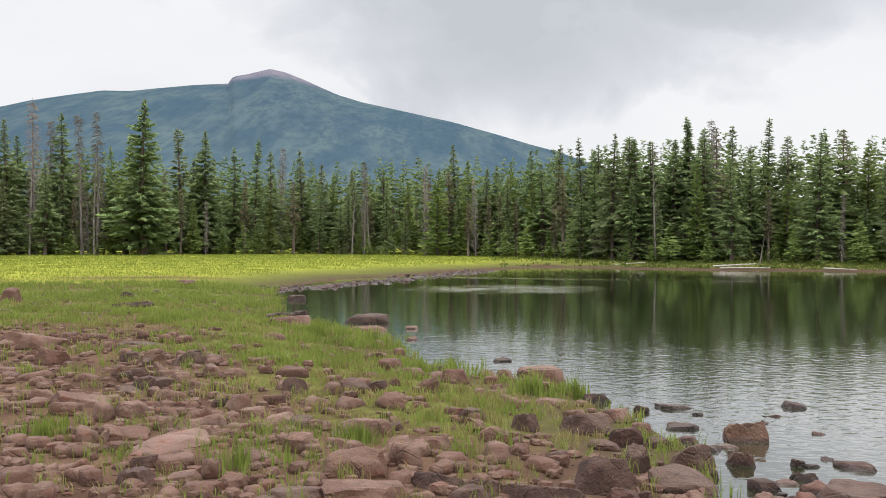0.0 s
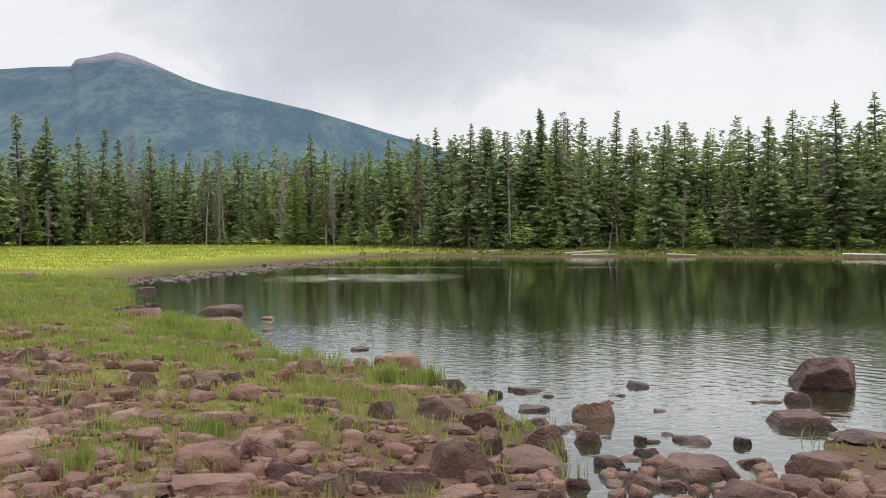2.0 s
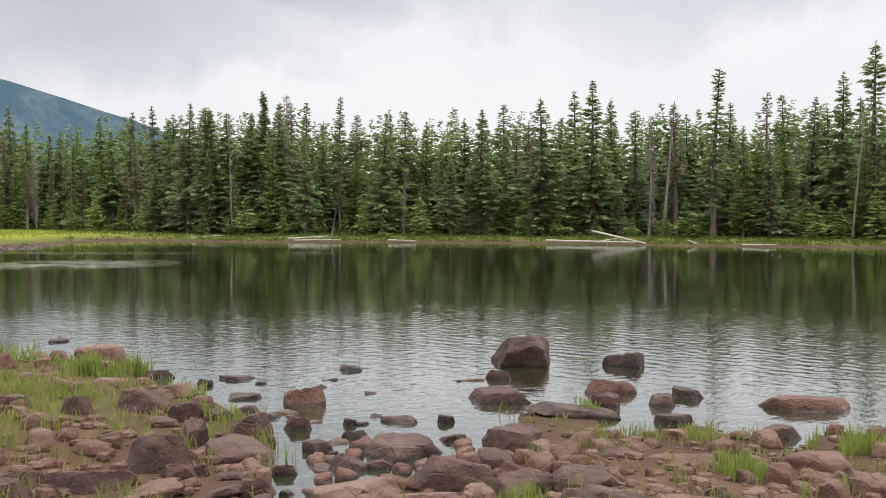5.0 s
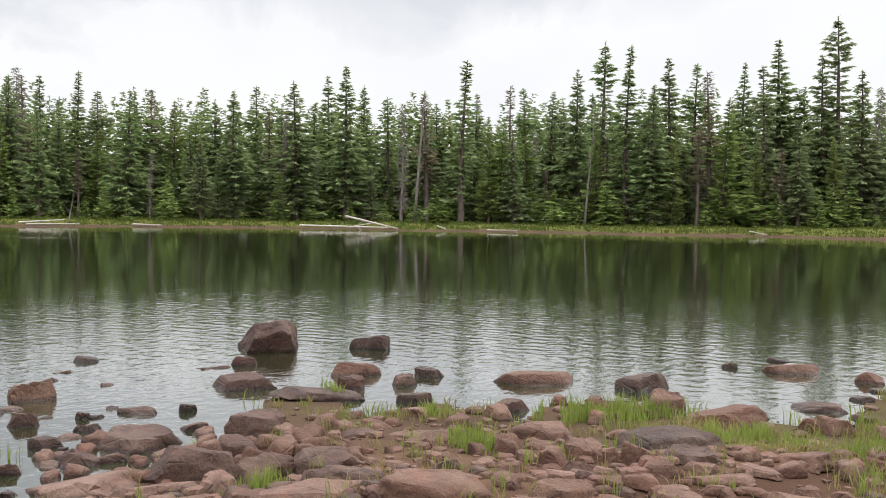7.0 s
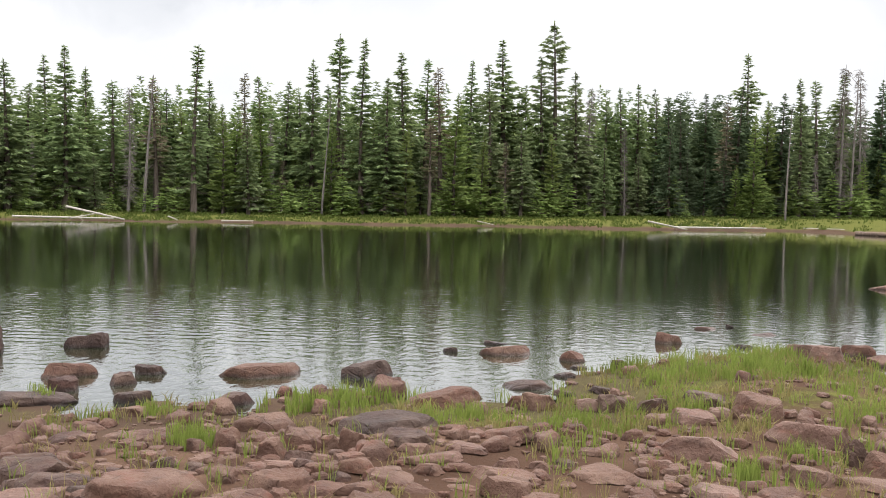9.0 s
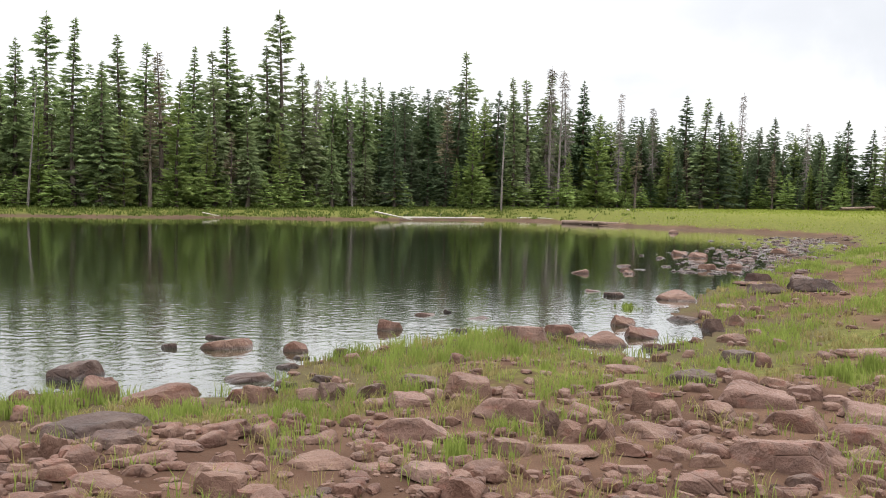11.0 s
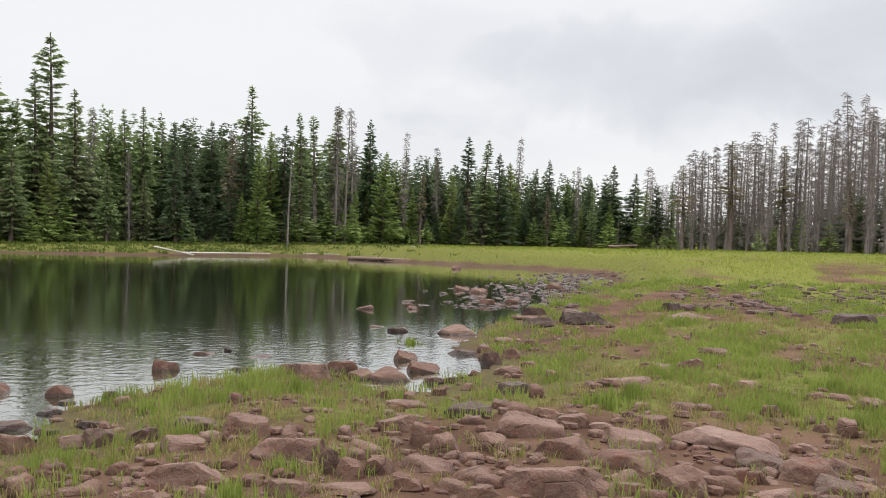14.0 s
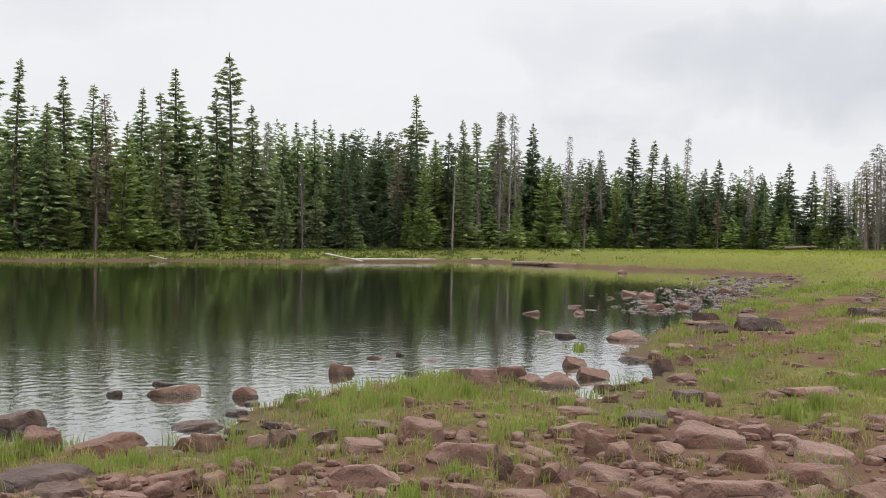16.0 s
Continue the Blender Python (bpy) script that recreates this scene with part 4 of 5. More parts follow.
EAST_DARKRED = [
    (7.62, 2.83, 0.33, 0.21, 0.17), (7.63, 2.50, 0.27, 0.17, 0.18), (7.97, 2.14, 0.44, 0.27, 0.13), (6.40, 0.70, 0.13, 0.09, 0.19), (11.76, 0.22, 0.21, 0.14, 0.10),
    (7.18, -2.35, 0.39, 0.29, 0.11), (6.50, -2.66, 0.32, 0.22, 0.11),
]
FAR_RED = [
    (-3.42, 13.15, 0.18, 0.12, 0.12), (-3.79, 12.31, 0.16, 0.12, 0.08), (-0.91, 12.76, 0.44, 0.27, 0.05), (25.41, 0.04, 0.52, 0.40, 0.19), (26.39, -0.63, 0.48, 0.37, 0.14),
    (20.04, -4.26, 0.97, 0.70, 0.12), (14.31, -0.56, 0.31, 0.23, 0.18), (12.49, -0.51, 0.37, 0.25, 0.12), (13.33, -0.79, 0.24, 0.19, 0.09), (12.52, -2.43, 0.50, 0.36, 0.10),
    (13.60, -3.42, 0.48, 0.33, 0.17), (22.88, 1.83, 0.28, 0.21, 0.10), (31.35, 1.03, 0.47, 0.35, 0.18), (30.21, 0.43, 0.63, 0.47, 0.20), (50.05, 2.20, 0.51, 0.38, 0.23),
    (15.89, -0.45, 0.38, 0.29, 0.12), (34.50, -2.19, 0.62, 0.46, 0.24), (-3.16, 18.96, 0.92, 0.69, 0.26), (-5.01, 11.96, 0.43, 0.32, 0.23),
]
FAR_RED_B = [
    (-9.00, 32.40, 0.71, 0.53, 0.20), (-11.09, 23.77, 0.55, 0.41, 0.46), (-6.76, 14.61, 0.48, 0.36, 0.22), (-5.79, 13.59, 0.79, 0.59, 0.22), (-1.00, 13.78, 0.42, 0.32, 0.15),
]
FAR_PALE = [
    (22.36, 2.92, 0.38, 0.24, 0.11), (23.86, 2.03, 0.23, 0.14, 0.08), (21.01, -0.91, 0.63, 0.45, 0.09),
]
FAR_DARK = [
    (-8.52, 25.37, 0.58, 0.40, 0.21), (-7.38, 22.16, 0.85, 0.63, 0.13), (-1.68, 20.49, 0.80, 0.51, 0.21), (-3.94, 21.23, 0.37, 0.24, 0.14), (-3.72, 21.88, 0.46, 0.32, 0.14),
    (-3.47, 22.56, 0.33, 0.20, 0.13), (-4.45, 28.39, 0.52, 0.33, 0.16), (-0.07, 12.67, 0.26, 0.19, 0.10), (-1.77, 15.73, 0.19, 0.12, 0.12), (22.08, -4.30, 0.43, 0.30, 0.25),
    (19.01, -1.18, 0.79, 0.59, 0.22), (18.90, -2.01, 0.90, 0.68, 0.25), (20.18, -7.74, 0.84, 0.63, 0.29),
]
FAR_DARKRED = [
    (-4.09, 12.08, 0.28, 0.17, 0.15), (-4.55, 14.03, 0.63, 0.41, 0.08), (-3.97, 13.44, 0.26, 0.16, 0.09), (22.46, -1.14, 0.54, 0.37, 0.22), (21.54, -2.01, 0.52, 0.39, 0.18),
    (20.26, -2.31, 0.54, 0.35, 0.19), (22.40, -4.71, 0.41, 0.30, 0.17), (22.85, -5.15, 0.36, 0.22, 0.16), (13.71, -0.27, 0.36, 0.25, 0.22),
]
INLET_RED = [
    (0.91, 7.36, 0.16, 0.11, 0.08), (1.12, 6.60, 0.45, 0.33, 0.29), (1.38, 7.91, 0.26, 0.16, 0.10), (1.50, 7.18, 0.22, 0.14, 0.24), (1.97, 7.35, 0.34, 0.21, 0.22),
    (1.24, 6.34, 0.23, 0.17, 0.11), (1.39, 6.38, 0.12, 0.08, 0.09), (1.56, 6.25, 0.26, 0.18, 0.04), (1.64, 5.84, 0.23, 0.18, 0.14), (1.45, 5.90, 0.27, 0.21, 0.05),
    (3.51, 4.86, 0.47, 0.28, 0.13), (4.18, 5.48, 0.26, 0.19, 0.04), (3.35, 4.33, 0.42, 0.32, 0.10), (3.08, 3.76, 0.09, 0.07, 0.09),
]
INLET_PALE = [
    (1.69, 9.28, 0.37, 0.29, 0.14), (2.23, 5.59, 0.63, 0.47, 0.11), (2.81, 4.98, 0.21, 0.16, 0.14), (2.53, 5.24, 0.48, 0.18, 0.06), (1.04, 6.02, 0.33, 0.26, 0.07),
    (3.00, 4.24, 0.63, 0.39, 0.10),
]
INLET_DARK = [
    (2.07, 7.12, 0.09, 0.06, 0.09), (3.66, 7.26, 0.14, 0.11, 0.08), (1.83, 5.80, 0.10, 0.07, 0.05), (4.79, 6.99, 0.78, 0.44, 0.09),
]
INLET_DARKRED = [
    (1.34, 8.63, 0.47, 0.33, 0.20), (1.60, 8.08, 0.29, 0.21, 0.21), (1.88, 8.12, 0.24, 0.18, 0.10), (1.74, 6.77, 0.47, 0.37, 0.17), (1.94, 6.29, 0.19, 0.11, 0.09),
    (2.37, 6.18, 0.25, 0.18, 0.12), (3.30, 7.42, 0.31, 0.21, 0.06), (2.91, 6.42, 0.62, 0.49, 0.16), (2.59, 6.17, 0.20, 0.14, 0.07), (3.43, 6.65, 0.20, 0.12, 0.08),
    (2.89, 5.51, 0.58, 0.46, 0.24), (3.32, 5.71, 0.28, 0.18, 0.15), (3.69, 6.15, 0.44, 0.27, 0.21), (3.14, 5.03, 0.39, 0.30, 0.16),
]
LAKE_RED = [
    (2.51, 8.17, 0.21, 0.16, 0.03), (2.76, 8.47, 0.37, 0.27, 0.21), (5.81, 7.78, 0.53, 0.32, 0.15), (7.01, 6.40, 0.74, 0.48, 0.13), (9.72, 5.11, 0.56, 0.38, 0.11),
    (9.83, 4.27, 0.26, 0.19, 0.13), (11.87, 3.87, 0.33, 0.22, 0.16), (12.54, 1.69, 0.44, 0.34, 0.16), (11.92, 1.36, 0.36, 0.26, 0.12), (11.93, 0.99, 0.53, 0.36, 0.16),
    (13.77, 1.00, 0.32, 0.22, 0.16), (12.73, 0.64, 0.41, 0.30, 0.15), (13.51, 3.93, 0.34, 0.23, 0.04), (13.51, 3.12, 0.43, 0.34, 0.04), (17.63, 0.40, 0.74, 0.57, 0.17),
    (-1.49, 18.23, 0.66, 0.49, 0.17), (-0.56, 16.95, 0.21, 0.16, 0.06),
]
LAKE_PALE = [
    (1.30, 12.61, 0.51, 0.37, 0.15), (-0.65, 19.06, 0.26, 0.18, 0.07), (3.41, 9.64, 0.19, 0.14, 0.03), (3.52, 8.72, 0.13, 0.08, 0.03), (2.58, 6.94, 0.16, 0.11, 0.04),
    (4.80, 9.01, 0.34, 0.21, 0.04), (18.28, 2.03, 0.27, 0.17, 0.06),
]
LAKE_DARK = [
    (0.90, 14.00, 0.26, 0.19, 0.06), (2.32, 8.08, 0.18, 0.13, 0.06), (1.75, 10.50, 0.31, 0.21, 0.10), (2.10, 9.84, 0.15, 0.10, 0.08), (2.52, 10.10, 0.34, 0.27, 0.04),
    (2.65, 9.69, 0.10, 0.07, 0.03), (2.32, 9.04, 0.27, 0.22, 0.06), (3.83, 10.10, 0.30, 0.22, 0.07), (2.86, 7.51, 0.11, 0.08, 0.07), (2.95, 7.48, 0.15, 0.11, 0.03),
    (2.75, 7.05, 0.17, 0.11, 0.07), (2.35, 6.79, 0.20, 0.16, 0.09), (2.40, 6.62, 0.08, 0.05, 0.04), (6.94, 9.06, 0.44, 0.27, 0.19), (6.37, 7.25, 0.32, 0.22, 0.11),
    (7.65, 5.52, 0.48, 0.34, 0.17), (9.42, 5.69, 0.20, 0.14, 0.07), (10.29, 5.55, 0.31, 0.22, 0.04), (9.45, 4.02, 0.15, 0.11, 0.04),
]
LAKE_DARK_B = [
    (8.90, 3.91, 0.21, 0.14, 0.05), (9.94, 3.76, 0.14, 0.09, 0.07), (13.93, 3.68, 0.12, 0.10, 0.05), (12.12, 2.98, 0.18, 0.14, 0.05), (17.64, 1.55, 0.32, 0.22, 0.09),
    (14.66, 0.18, 0.44, 0.31, 0.08),
]
LAKE_DARKRED = [
    (2.16, 8.32, 0.24, 0.17, 0.08), (2.42, 7.57, 0.23, 0.17, 0.13), (3.19, 9.21, 0.08, 0.06, 0.04), (3.19, 7.69, 0.13, 0.09, 0.03), (4.53, 7.92, 0.59, 0.44, 0.14),
    (5.11, 8.96, 0.30, 0.18, 0.13), (5.33, 7.23, 0.23, 0.15, 0.15), (5.84, 7.04, 0.23, 0.18, 0.13), (5.96, 5.65, 0.30, 0.24, 0.11), (8.22, 4.03, 0.50, 0.36, 0.07),
    (11.79, 0.42, 0.26, 0.18, 0.09),
]
POINT_RED = [
    (5.04, 5.91, 0.31, 0.20, 0.09), (5.56, 5.42, 0.25, 0.18, 0.13), (4.50, 5.13, 0.46, 0.23, 0.05), (3.39, 3.65, 0.59, 0.40, 0.13), (4.59, 4.32, 0.20, 0.13, 0.16),
    (5.31, 4.69, 0.46, 0.28, 0.14), (4.98, 4.35, 0.25, 0.16, 0.06), (4.37, 3.70, 0.19, 0.12, 0.13), (3.78, 3.50, 0.16, 0.12, 0.08), (4.72, 3.75, 0.25, 0.18, 0.18),
    (3.89, 3.16, 0.33, 0.20, 0.12), (4.82, 3.65, 0.17, 0.14, 0.11), (4.80, 3.42, 0.18, 0.11, 0.17), (4.67, 3.10, 0.23, 0.17, 0.11), (4.36, 3.03, 0.22, 0.14, 0.09),
    (4.49, 3.40, 0.11, 0.08, 0.04), (4.26, 3.15, 0.13, 0.10, 0.05), (4.63, 2.71, 0.18, 0.12, 0.06), (4.31, 2.75, 0.26, 0.19, 0.09),
]
POINT_RED_B = [
    (4.81, 2.61, 0.16, 0.12, 0.04), (4.63, 2.53, 0.14, 0.08, 0.02), (4.56, 2.44, 0.19, 0.09, 0.02), (4.91, 3.01, 0.20, 0.12, 0.06), (4.02, 2.97, 0.25, 0.17, 0.05),
    (4.12, 2.82, 0.25, 0.18, 0.06), (4.33, 2.60, 0.28, 0.13, 0.03), (6.93, 4.10, 0.54, 0.43, 0.18),
]
POINT_PALE = [
    (4.49, 4.23, 0.12, 0.08, 0.03), (4.68, 4.20, 0.12, 0.08, 0.04), (4.22, 3.49, 0.24, 0.15, 0.05), (4.67, 3.43, 0.10, 0.08, 0.03), (4.81, 2.82, 0.37, 0.21, 0.05),
    (6.95, 4.73, 0.31, 0.20, 0.22),
]
POINT_DARK = [
    (5.44, 6.39, 0.31, 0.23, 0.10), (5.61, 3.74, 0.67, 0.48, 0.11),
]
POINT_DARKRED = [
    (5.04, 3.15, 0.38, 0.25, 0.10),
]
WEST_RED = [
    (-2.46, 8.72, 0.19, 0.14, 0.09), (-2.14, 8.47, 0.24, 0.17, 0.05), (-2.54, 7.45, 0.34, 0.26, 0.13), (-1.73, 6.16, 0.23, 0.17, 0.09), (-1.51, 5.90, 0.30, 0.23, 0.10),
    (-1.73, 8.42, 0.23, 0.14, 0.10), (-1.10, 7.06, 0.24, 0.19, 0.15), (-0.63, 6.47, 0.52, 0.32, 0.19), (-0.09, 7.25, 0.35, 0.25, 0.14), (-0.85, 6.34, 0.26, 0.17, 0.04),
    (-0.50, 5.92, 0.57, 0.40, 0.09), (0.21, 8.36, 0.32, 0.25, 0.10), (0.11, 8.75, 0.22, 0.14, 0.08), (0.60, 7.33, 0.16, 0.12, 0.11), (0.44, 7.81, 0.27, 0.17, 0.14),
    (-2.30, 11.93, 0.40, 0.24, 0.09), (-2.61, 10.12, 0.15, 0.11, 0.08), (-2.16, 9.23, 0.21, 0.15, 0.05), (1.19, 10.20, 0.43, 0.29, 0.08),
]
WEST_RED_B = [
    (1.24, 11.71, 0.55, 0.41, 0.21), (1.15, 11.15, 0.46, 0.35, 0.16), (0.79, 11.96, 0.25, 0.19, 0.14), (-3.49, 8.92, 0.54, 0.41, 0.15),
]
WEST_PALE = [
    (-2.81, 8.41, 0.31, 0.18, 0.17), (-2.04, 7.86, 0.41, 0.26, 0.14), (-2.13, 7.12, 0.65, 0.42, 0.09), (-1.33, 6.73, 0.25, 0.19, 0.10), (-1.49, 8.17, 0.32, 0.19, 0.07),
    (-0.68, 7.68, 0.46, 0.32, 0.16), (-0.29, 7.10, 0.35, 0.28, 0.12),
]
WEST_DARKRED = [
    (-3.69, 11.62, 0.16, 0.10, 0.14), (-3.24, 11.80, 0.37, 0.23, 0.20), (-3.55, 10.37, 0.17, 0.12, 0.12), (-3.50, 10.58, 0.27, 0.19, 0.13), (-3.22, 9.96, 0.29, 0.21, 0.17),
    (-3.01, 9.96, 0.28, 0.19, 0.16), (-3.29, 9.72, 0.25, 0.19, 0.08), (-2.15, 8.89, 0.17, 0.12, 0.09), (-2.02, 6.11, 0.26, 0.21, 0.13), (-2.10, 6.53, 0.17, 0.11, 0.11),
    (-1.20, 8.01, 0.27, 0.17, 0.11), (-0.42, 7.98, 0.14, 0.10, 0.08), (-0.95, 5.80, 0.34, 0.25, 0.07), (-0.03, 6.22, 0.37, 0.22, 0.12), (0.27, 6.20, 0.25, 0.19, 0.13),
    (0.27, 8.69, 0.25, 0.18, 0.10), (0.75, 8.49, 0.26, 0.18, 0.19), (-1.53, 9.55, 0.25, 0.19, 0.19), (-0.92, 9.75, 0.31, 0.21, 0.17),
]
WEST_DARKRED_B = [
    (-0.69, 9.88, 0.27, 0.18, 0.14), (0.66, 6.20, 0.56, 0.34, 0.15),
]
ROCK_GROUPS = (
    (EAST_RED, "bedded in bare mud", 0),
    (EAST_RED_B, "bedded in bare mud", 0),
    (EAST_RED_C, "bedded in bare mud", 0),
    (EAST_PALE, "bedded in bare mud", 1),
    (EAST_DARK, "bedded in bare mud", 2),
    (EAST_DARKRED, "bedded in bare mud", 3),
    (FAR_RED, "in the far shallows", 0),
    (FAR_RED_B, "in the far shallows", 0),
    (FAR_PALE, "in the far shallows", 1),
    (FAR_DARK, "in the far shallows", 2),
    (FAR_DARKRED, "in the far shallows", 3),
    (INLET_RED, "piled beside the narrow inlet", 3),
    (INLET_PALE, "piled beside the narrow inlet", 1),
    (INLET_DARK, "piled beside the narrow inlet", 2),
    (INLET_DARKRED, "piled beside the narrow inlet", 3),
    (LAKE_RED, "standing in the shallow lake water", 0),
    (LAKE_PALE, "standing in the shallow lake water", 1),
    (LAKE_DARK, "standing in the shallow lake water", 2),
    (LAKE_DARK_B, "standing in the shallow lake water", 2),
    (LAKE_DARKRED, "standing in the shallow lake water", 3),
    (POINT_RED, "among sedge at the water's edge", 0),
    (POINT_RED_B, "among sedge at the water's edge", 0),
    (POINT_PALE, "among sedge at the water's edge", 1),
    (POINT_DARK, "among sedge at the water's edge", 2),
    (POINT_DARKRED, "among sedge at the water's edge", 3),
    (WEST_RED, "on the grassy stony bank", 0),
    (WEST_RED_B, "on the grassy stony bank", 0),
    (WEST_PALE, "on the grassy stony bank", 1),
    (WEST_DARKRED, "on the grassy stony bank", 3),
    (WEST_DARKRED_B, "on the grassy stony bank", 3),
)
TAKEN = []
for _set, _where, _tone in ROCK_GROUPS:
    for _x, _y, _w, _d, _h in _set:
        rock(_x, _y, _w, _h, _tone, _where, _d)
        TAKEN.append((_x, _y, 0.4 * (_w + _d) / 2 + 0.1 * _w))
TAKEN.append((5.82, 9.6, 0.35))

# the great split boulder out in the lake
# the darker basalt stands in for the shade on its front
_bl = rock_mesh(77, 5, MAT_DARKRED, [((-0.2, 0.35, 1), 0.33), ((0.15, -1, -0.25), 0.3), ((-0.25, -0.62, 0.75), 0.35), ((1, -0.15, 0.12), 0.4), ((-1, -0.25, 0.4), 0.36), ((0.1, 1, 0.2), 0.4), ((0.6, -0.5, 0.7), 0.42)])
_gz = ground_z(5.82, 9.6)
boulder = new("boulder", _bl)
boulder.matrix_basis = pose(5.82, 9.72, _gz - 0.05, 0, 0, -31) @ Matrix.Diagonal((0.86, 0.62, 0.37 + 0.05 - _gz, 1))
tagged(boulder, "great split red-brown boulder standing in the lake", "rock", group="lakeside rocks")

# loose middling stones on the bare stretches, each lying clear of the others
_rs = random.Random(21)
_loose = []
# the heap between the inlet and the point, half in the water
while len(_loose) < 60:
    _r, _a, _w = _rs.uniform(4.9, 7.3), _rs.uniform(19, 37), _rs.uniform(0.12, 0.34)
    _x, _y = _r * math.sin(radians(_a)), _r * math.cos(radians(_a))
    if any((_x - p) ** 2 + (_y - q) ** 2 < (c + 0.3 * _w) ** 2 for p, q, c in TAKEN):
        continue
    _loose.append((_x, _y, _w, _a))
    TAKEN.append((_x, _y, 0.36 * _w))
while len(_loose) < 820:
    # the western bank is the stoniest
    _west = len(_loose) < 320
    _r, _a = 4.3 + 12 * _rs.random() ** (1.2 if _west else 1.5), _rs.uniform(-31, 4) if _west else _rs.uniform(-30, 113)
    _x, _y = _r * math.sin(radians(_a)), _r * math.cos(radians(_a))
    _w = 0.12 + 0.27 * _rs.random() ** 1.4 if _west else 0.09 + 0.2 * _rs.random() ** 1.7
    if any((_x - p) ** 2 + (_y - q) ** 2 < (c + 0.36 * _w) ** 2 for p, q, c in TAKEN):
        continue
    _z, _g, _, _s = (float(v[0]) for v in plan(np.array([_x]), np.array([_y])))
    if _s < 0.05 or _rs.random() < _g * 0.7:
        continue
    _loose.append((_x, _y, _w, _a))
    TAKEN.append((_x, _y, 0.4 * _w))
TAKEN = np.array(TAKEN)


def clear(x, y, gap=0.0):
    """Which of the places lie beside the rocks, not under them."""
    free = np.ones(len(x), bool)
    for p, q, c in TAKEN:
        free &= (x - p) ** 2 + (y - q) ** 2 > max(c + gap, 0.0) ** 2
    return free


# small stones, too many to count
def _fine_stone(me):
    """Corners and triangles of a rock mesh."""
    co = np.empty(len(me.vertices) * 3, np.float32)
    me.vertices.foreach_get("co", co)
    return co.reshape(-1, 3), np.array([p.vertices[:] for p in me.polygons], np.int32)


_tmpl = []
for _s in range(12):
    _me = rock_mesh(700 + _s, 2 if _s < 6 else 1, MAT_ROCK)
    _tmpl.append(_fine_stone(_me))
    bpy.data.meshes.remove(_me)


def stones(name, label, count, seed, pick, mat, low=0.28, high=0.55, shapes=None, smooth=False):
    rs = np.random.RandomState(seed)
    vs, fs, base = [], [], 0
    x, y, w = pick(rs, count)
    z = plan(x, y)[0]
    for i in range(len(x)):
        co, tri = _tmpl[rs.choice(shapes) if shapes else rs.randint(6) + (6 if w[i] < 0.08 else 0)]
        a = rs.uniform(0, 6.28)
        q = co * np.array([w[i], w[i] * rs.uniform(0.6, 0.95), w[i] * rs.uniform(low, high)])
        vs.append(np.stack([q[:, 0] * math.cos(a) - q[:, 1] * math.sin(a) + x[i], q[:, 0] * math.sin(a) + q[:, 1] * math.cos(a) + y[i], q[:, 2] + max(z[i], -0.015) - 0.1 * w[i]], 1))
        fs.append(tri + base)
        base += len(co)
    return tagged(new(name, mesh_np(name, np.concatenate(vs), np.concatenate(fs), mat, smooth)), label, "stones", kind="stuff")


def pick_shore(rs, n, AZ0=25, AZ1=115, power=2.6):
    r, a = 1.6 + 17 * rs.rand(n * 5) ** 1.2, np.radians(np.where(rs.rand(n * 5) < 0.08, rs.uniform(-180, 180, n * 5), rs.uniform(AZ0, AZ1, n * 5)))
    x, y = r * np.sin(a), r * np.cos(a)
    _, g, _, s = plan(x, y)
    keep = (s > 0.02) & (rs.rand(len(x)) > g * 0.92 + 0.02) & clear(x, y, -0.02)
    x, y = x[keep][:n], y[keep][:n]
    return x, y, 0.025 + 0.15 * rs.rand(len(x)) ** power


def pick_band(rs, n):
    """Rocky bands: the north-western spit, the eastern bay, and the stony meadow on both sides."""
    t = rs.rand(n)
    k = rs.rand(n)
    x = np.where(k < 0.35, -6.5 + 8.5 * t + rs.normal(0, 0.5, n), np.where(k < 0.72, 24 + 26 * t, np.where(k < 0.86, -16 + 10 * t, 33 + 13 * t)))
    y = np.where(k < 0.35, 33 + 20 * t ** 1.2 + rs.normal(0, 0.8, n), np.where(k < 0.72, -0.6 - 4.4 * t + rs.normal(0.3, 1.2, n), np.where(k < 0.86, 18 + 10 * rs.rand(n), -7 - 11 * rs.rand(n))))
    # the stony flat in the south-eastern meadow
    far, az = 23 + 12 * rs.rand(n), np.radians(101 + 12 * rs.rand(n))
    x, y = np.where(k > 0.8, far * np.sin(az), x), np.where(k > 0.8, far * np.cos(az), y)
    return x, y, np.where(k > 0.8, 0.12 + 0.3 * rs.rand(n) ** 2, 0.1 + 0.3 * rs.rand(n) ** 2.6)


_tmpl += [_fine_stone(me) for me in ROCK_SMALL.values()]
_loose.sort(key=lambda q: math.hypot(q[0], q[1]))
for _x, _y, _w, _a in _loose[:290]:
    rock(_x, _y, _w, _w * rock_rng.uniform(0.26, 0.5), rock_rng.choice((0, 0, 1, 3) if _a > 42 else (0, 3, 0) if _a < 5 else (3, 3, 0, 2)), "lying loose on the shore", name="stone", group="loose shore stones")
_loose = np.array(_loose[290:])
for _name, _label, _mat, _pick in (
    ("loose_stones", "loose angular red-brown stones on the eastern shore", MAT_ROCK, _loose[_loose[:, 3] > 40]),
    ("loose_damp_stones", "loose angular brown stones on the western shore", MAT_ROCK, _loose[_loose[:, 3] <= 40]),
):
    stones(_name, _label, len(_pick), 6, lambda rs, n: (_pick[:, 0], _pick[:, 1], _pick[:, 2]), _mat, 0.34, 0.62, range(12, len(_tmpl)), True)
stones("shore_stones", "small red-brown stones strewn over the eastern shore", 5200, 3, pick_shore, MAT_ROCK)
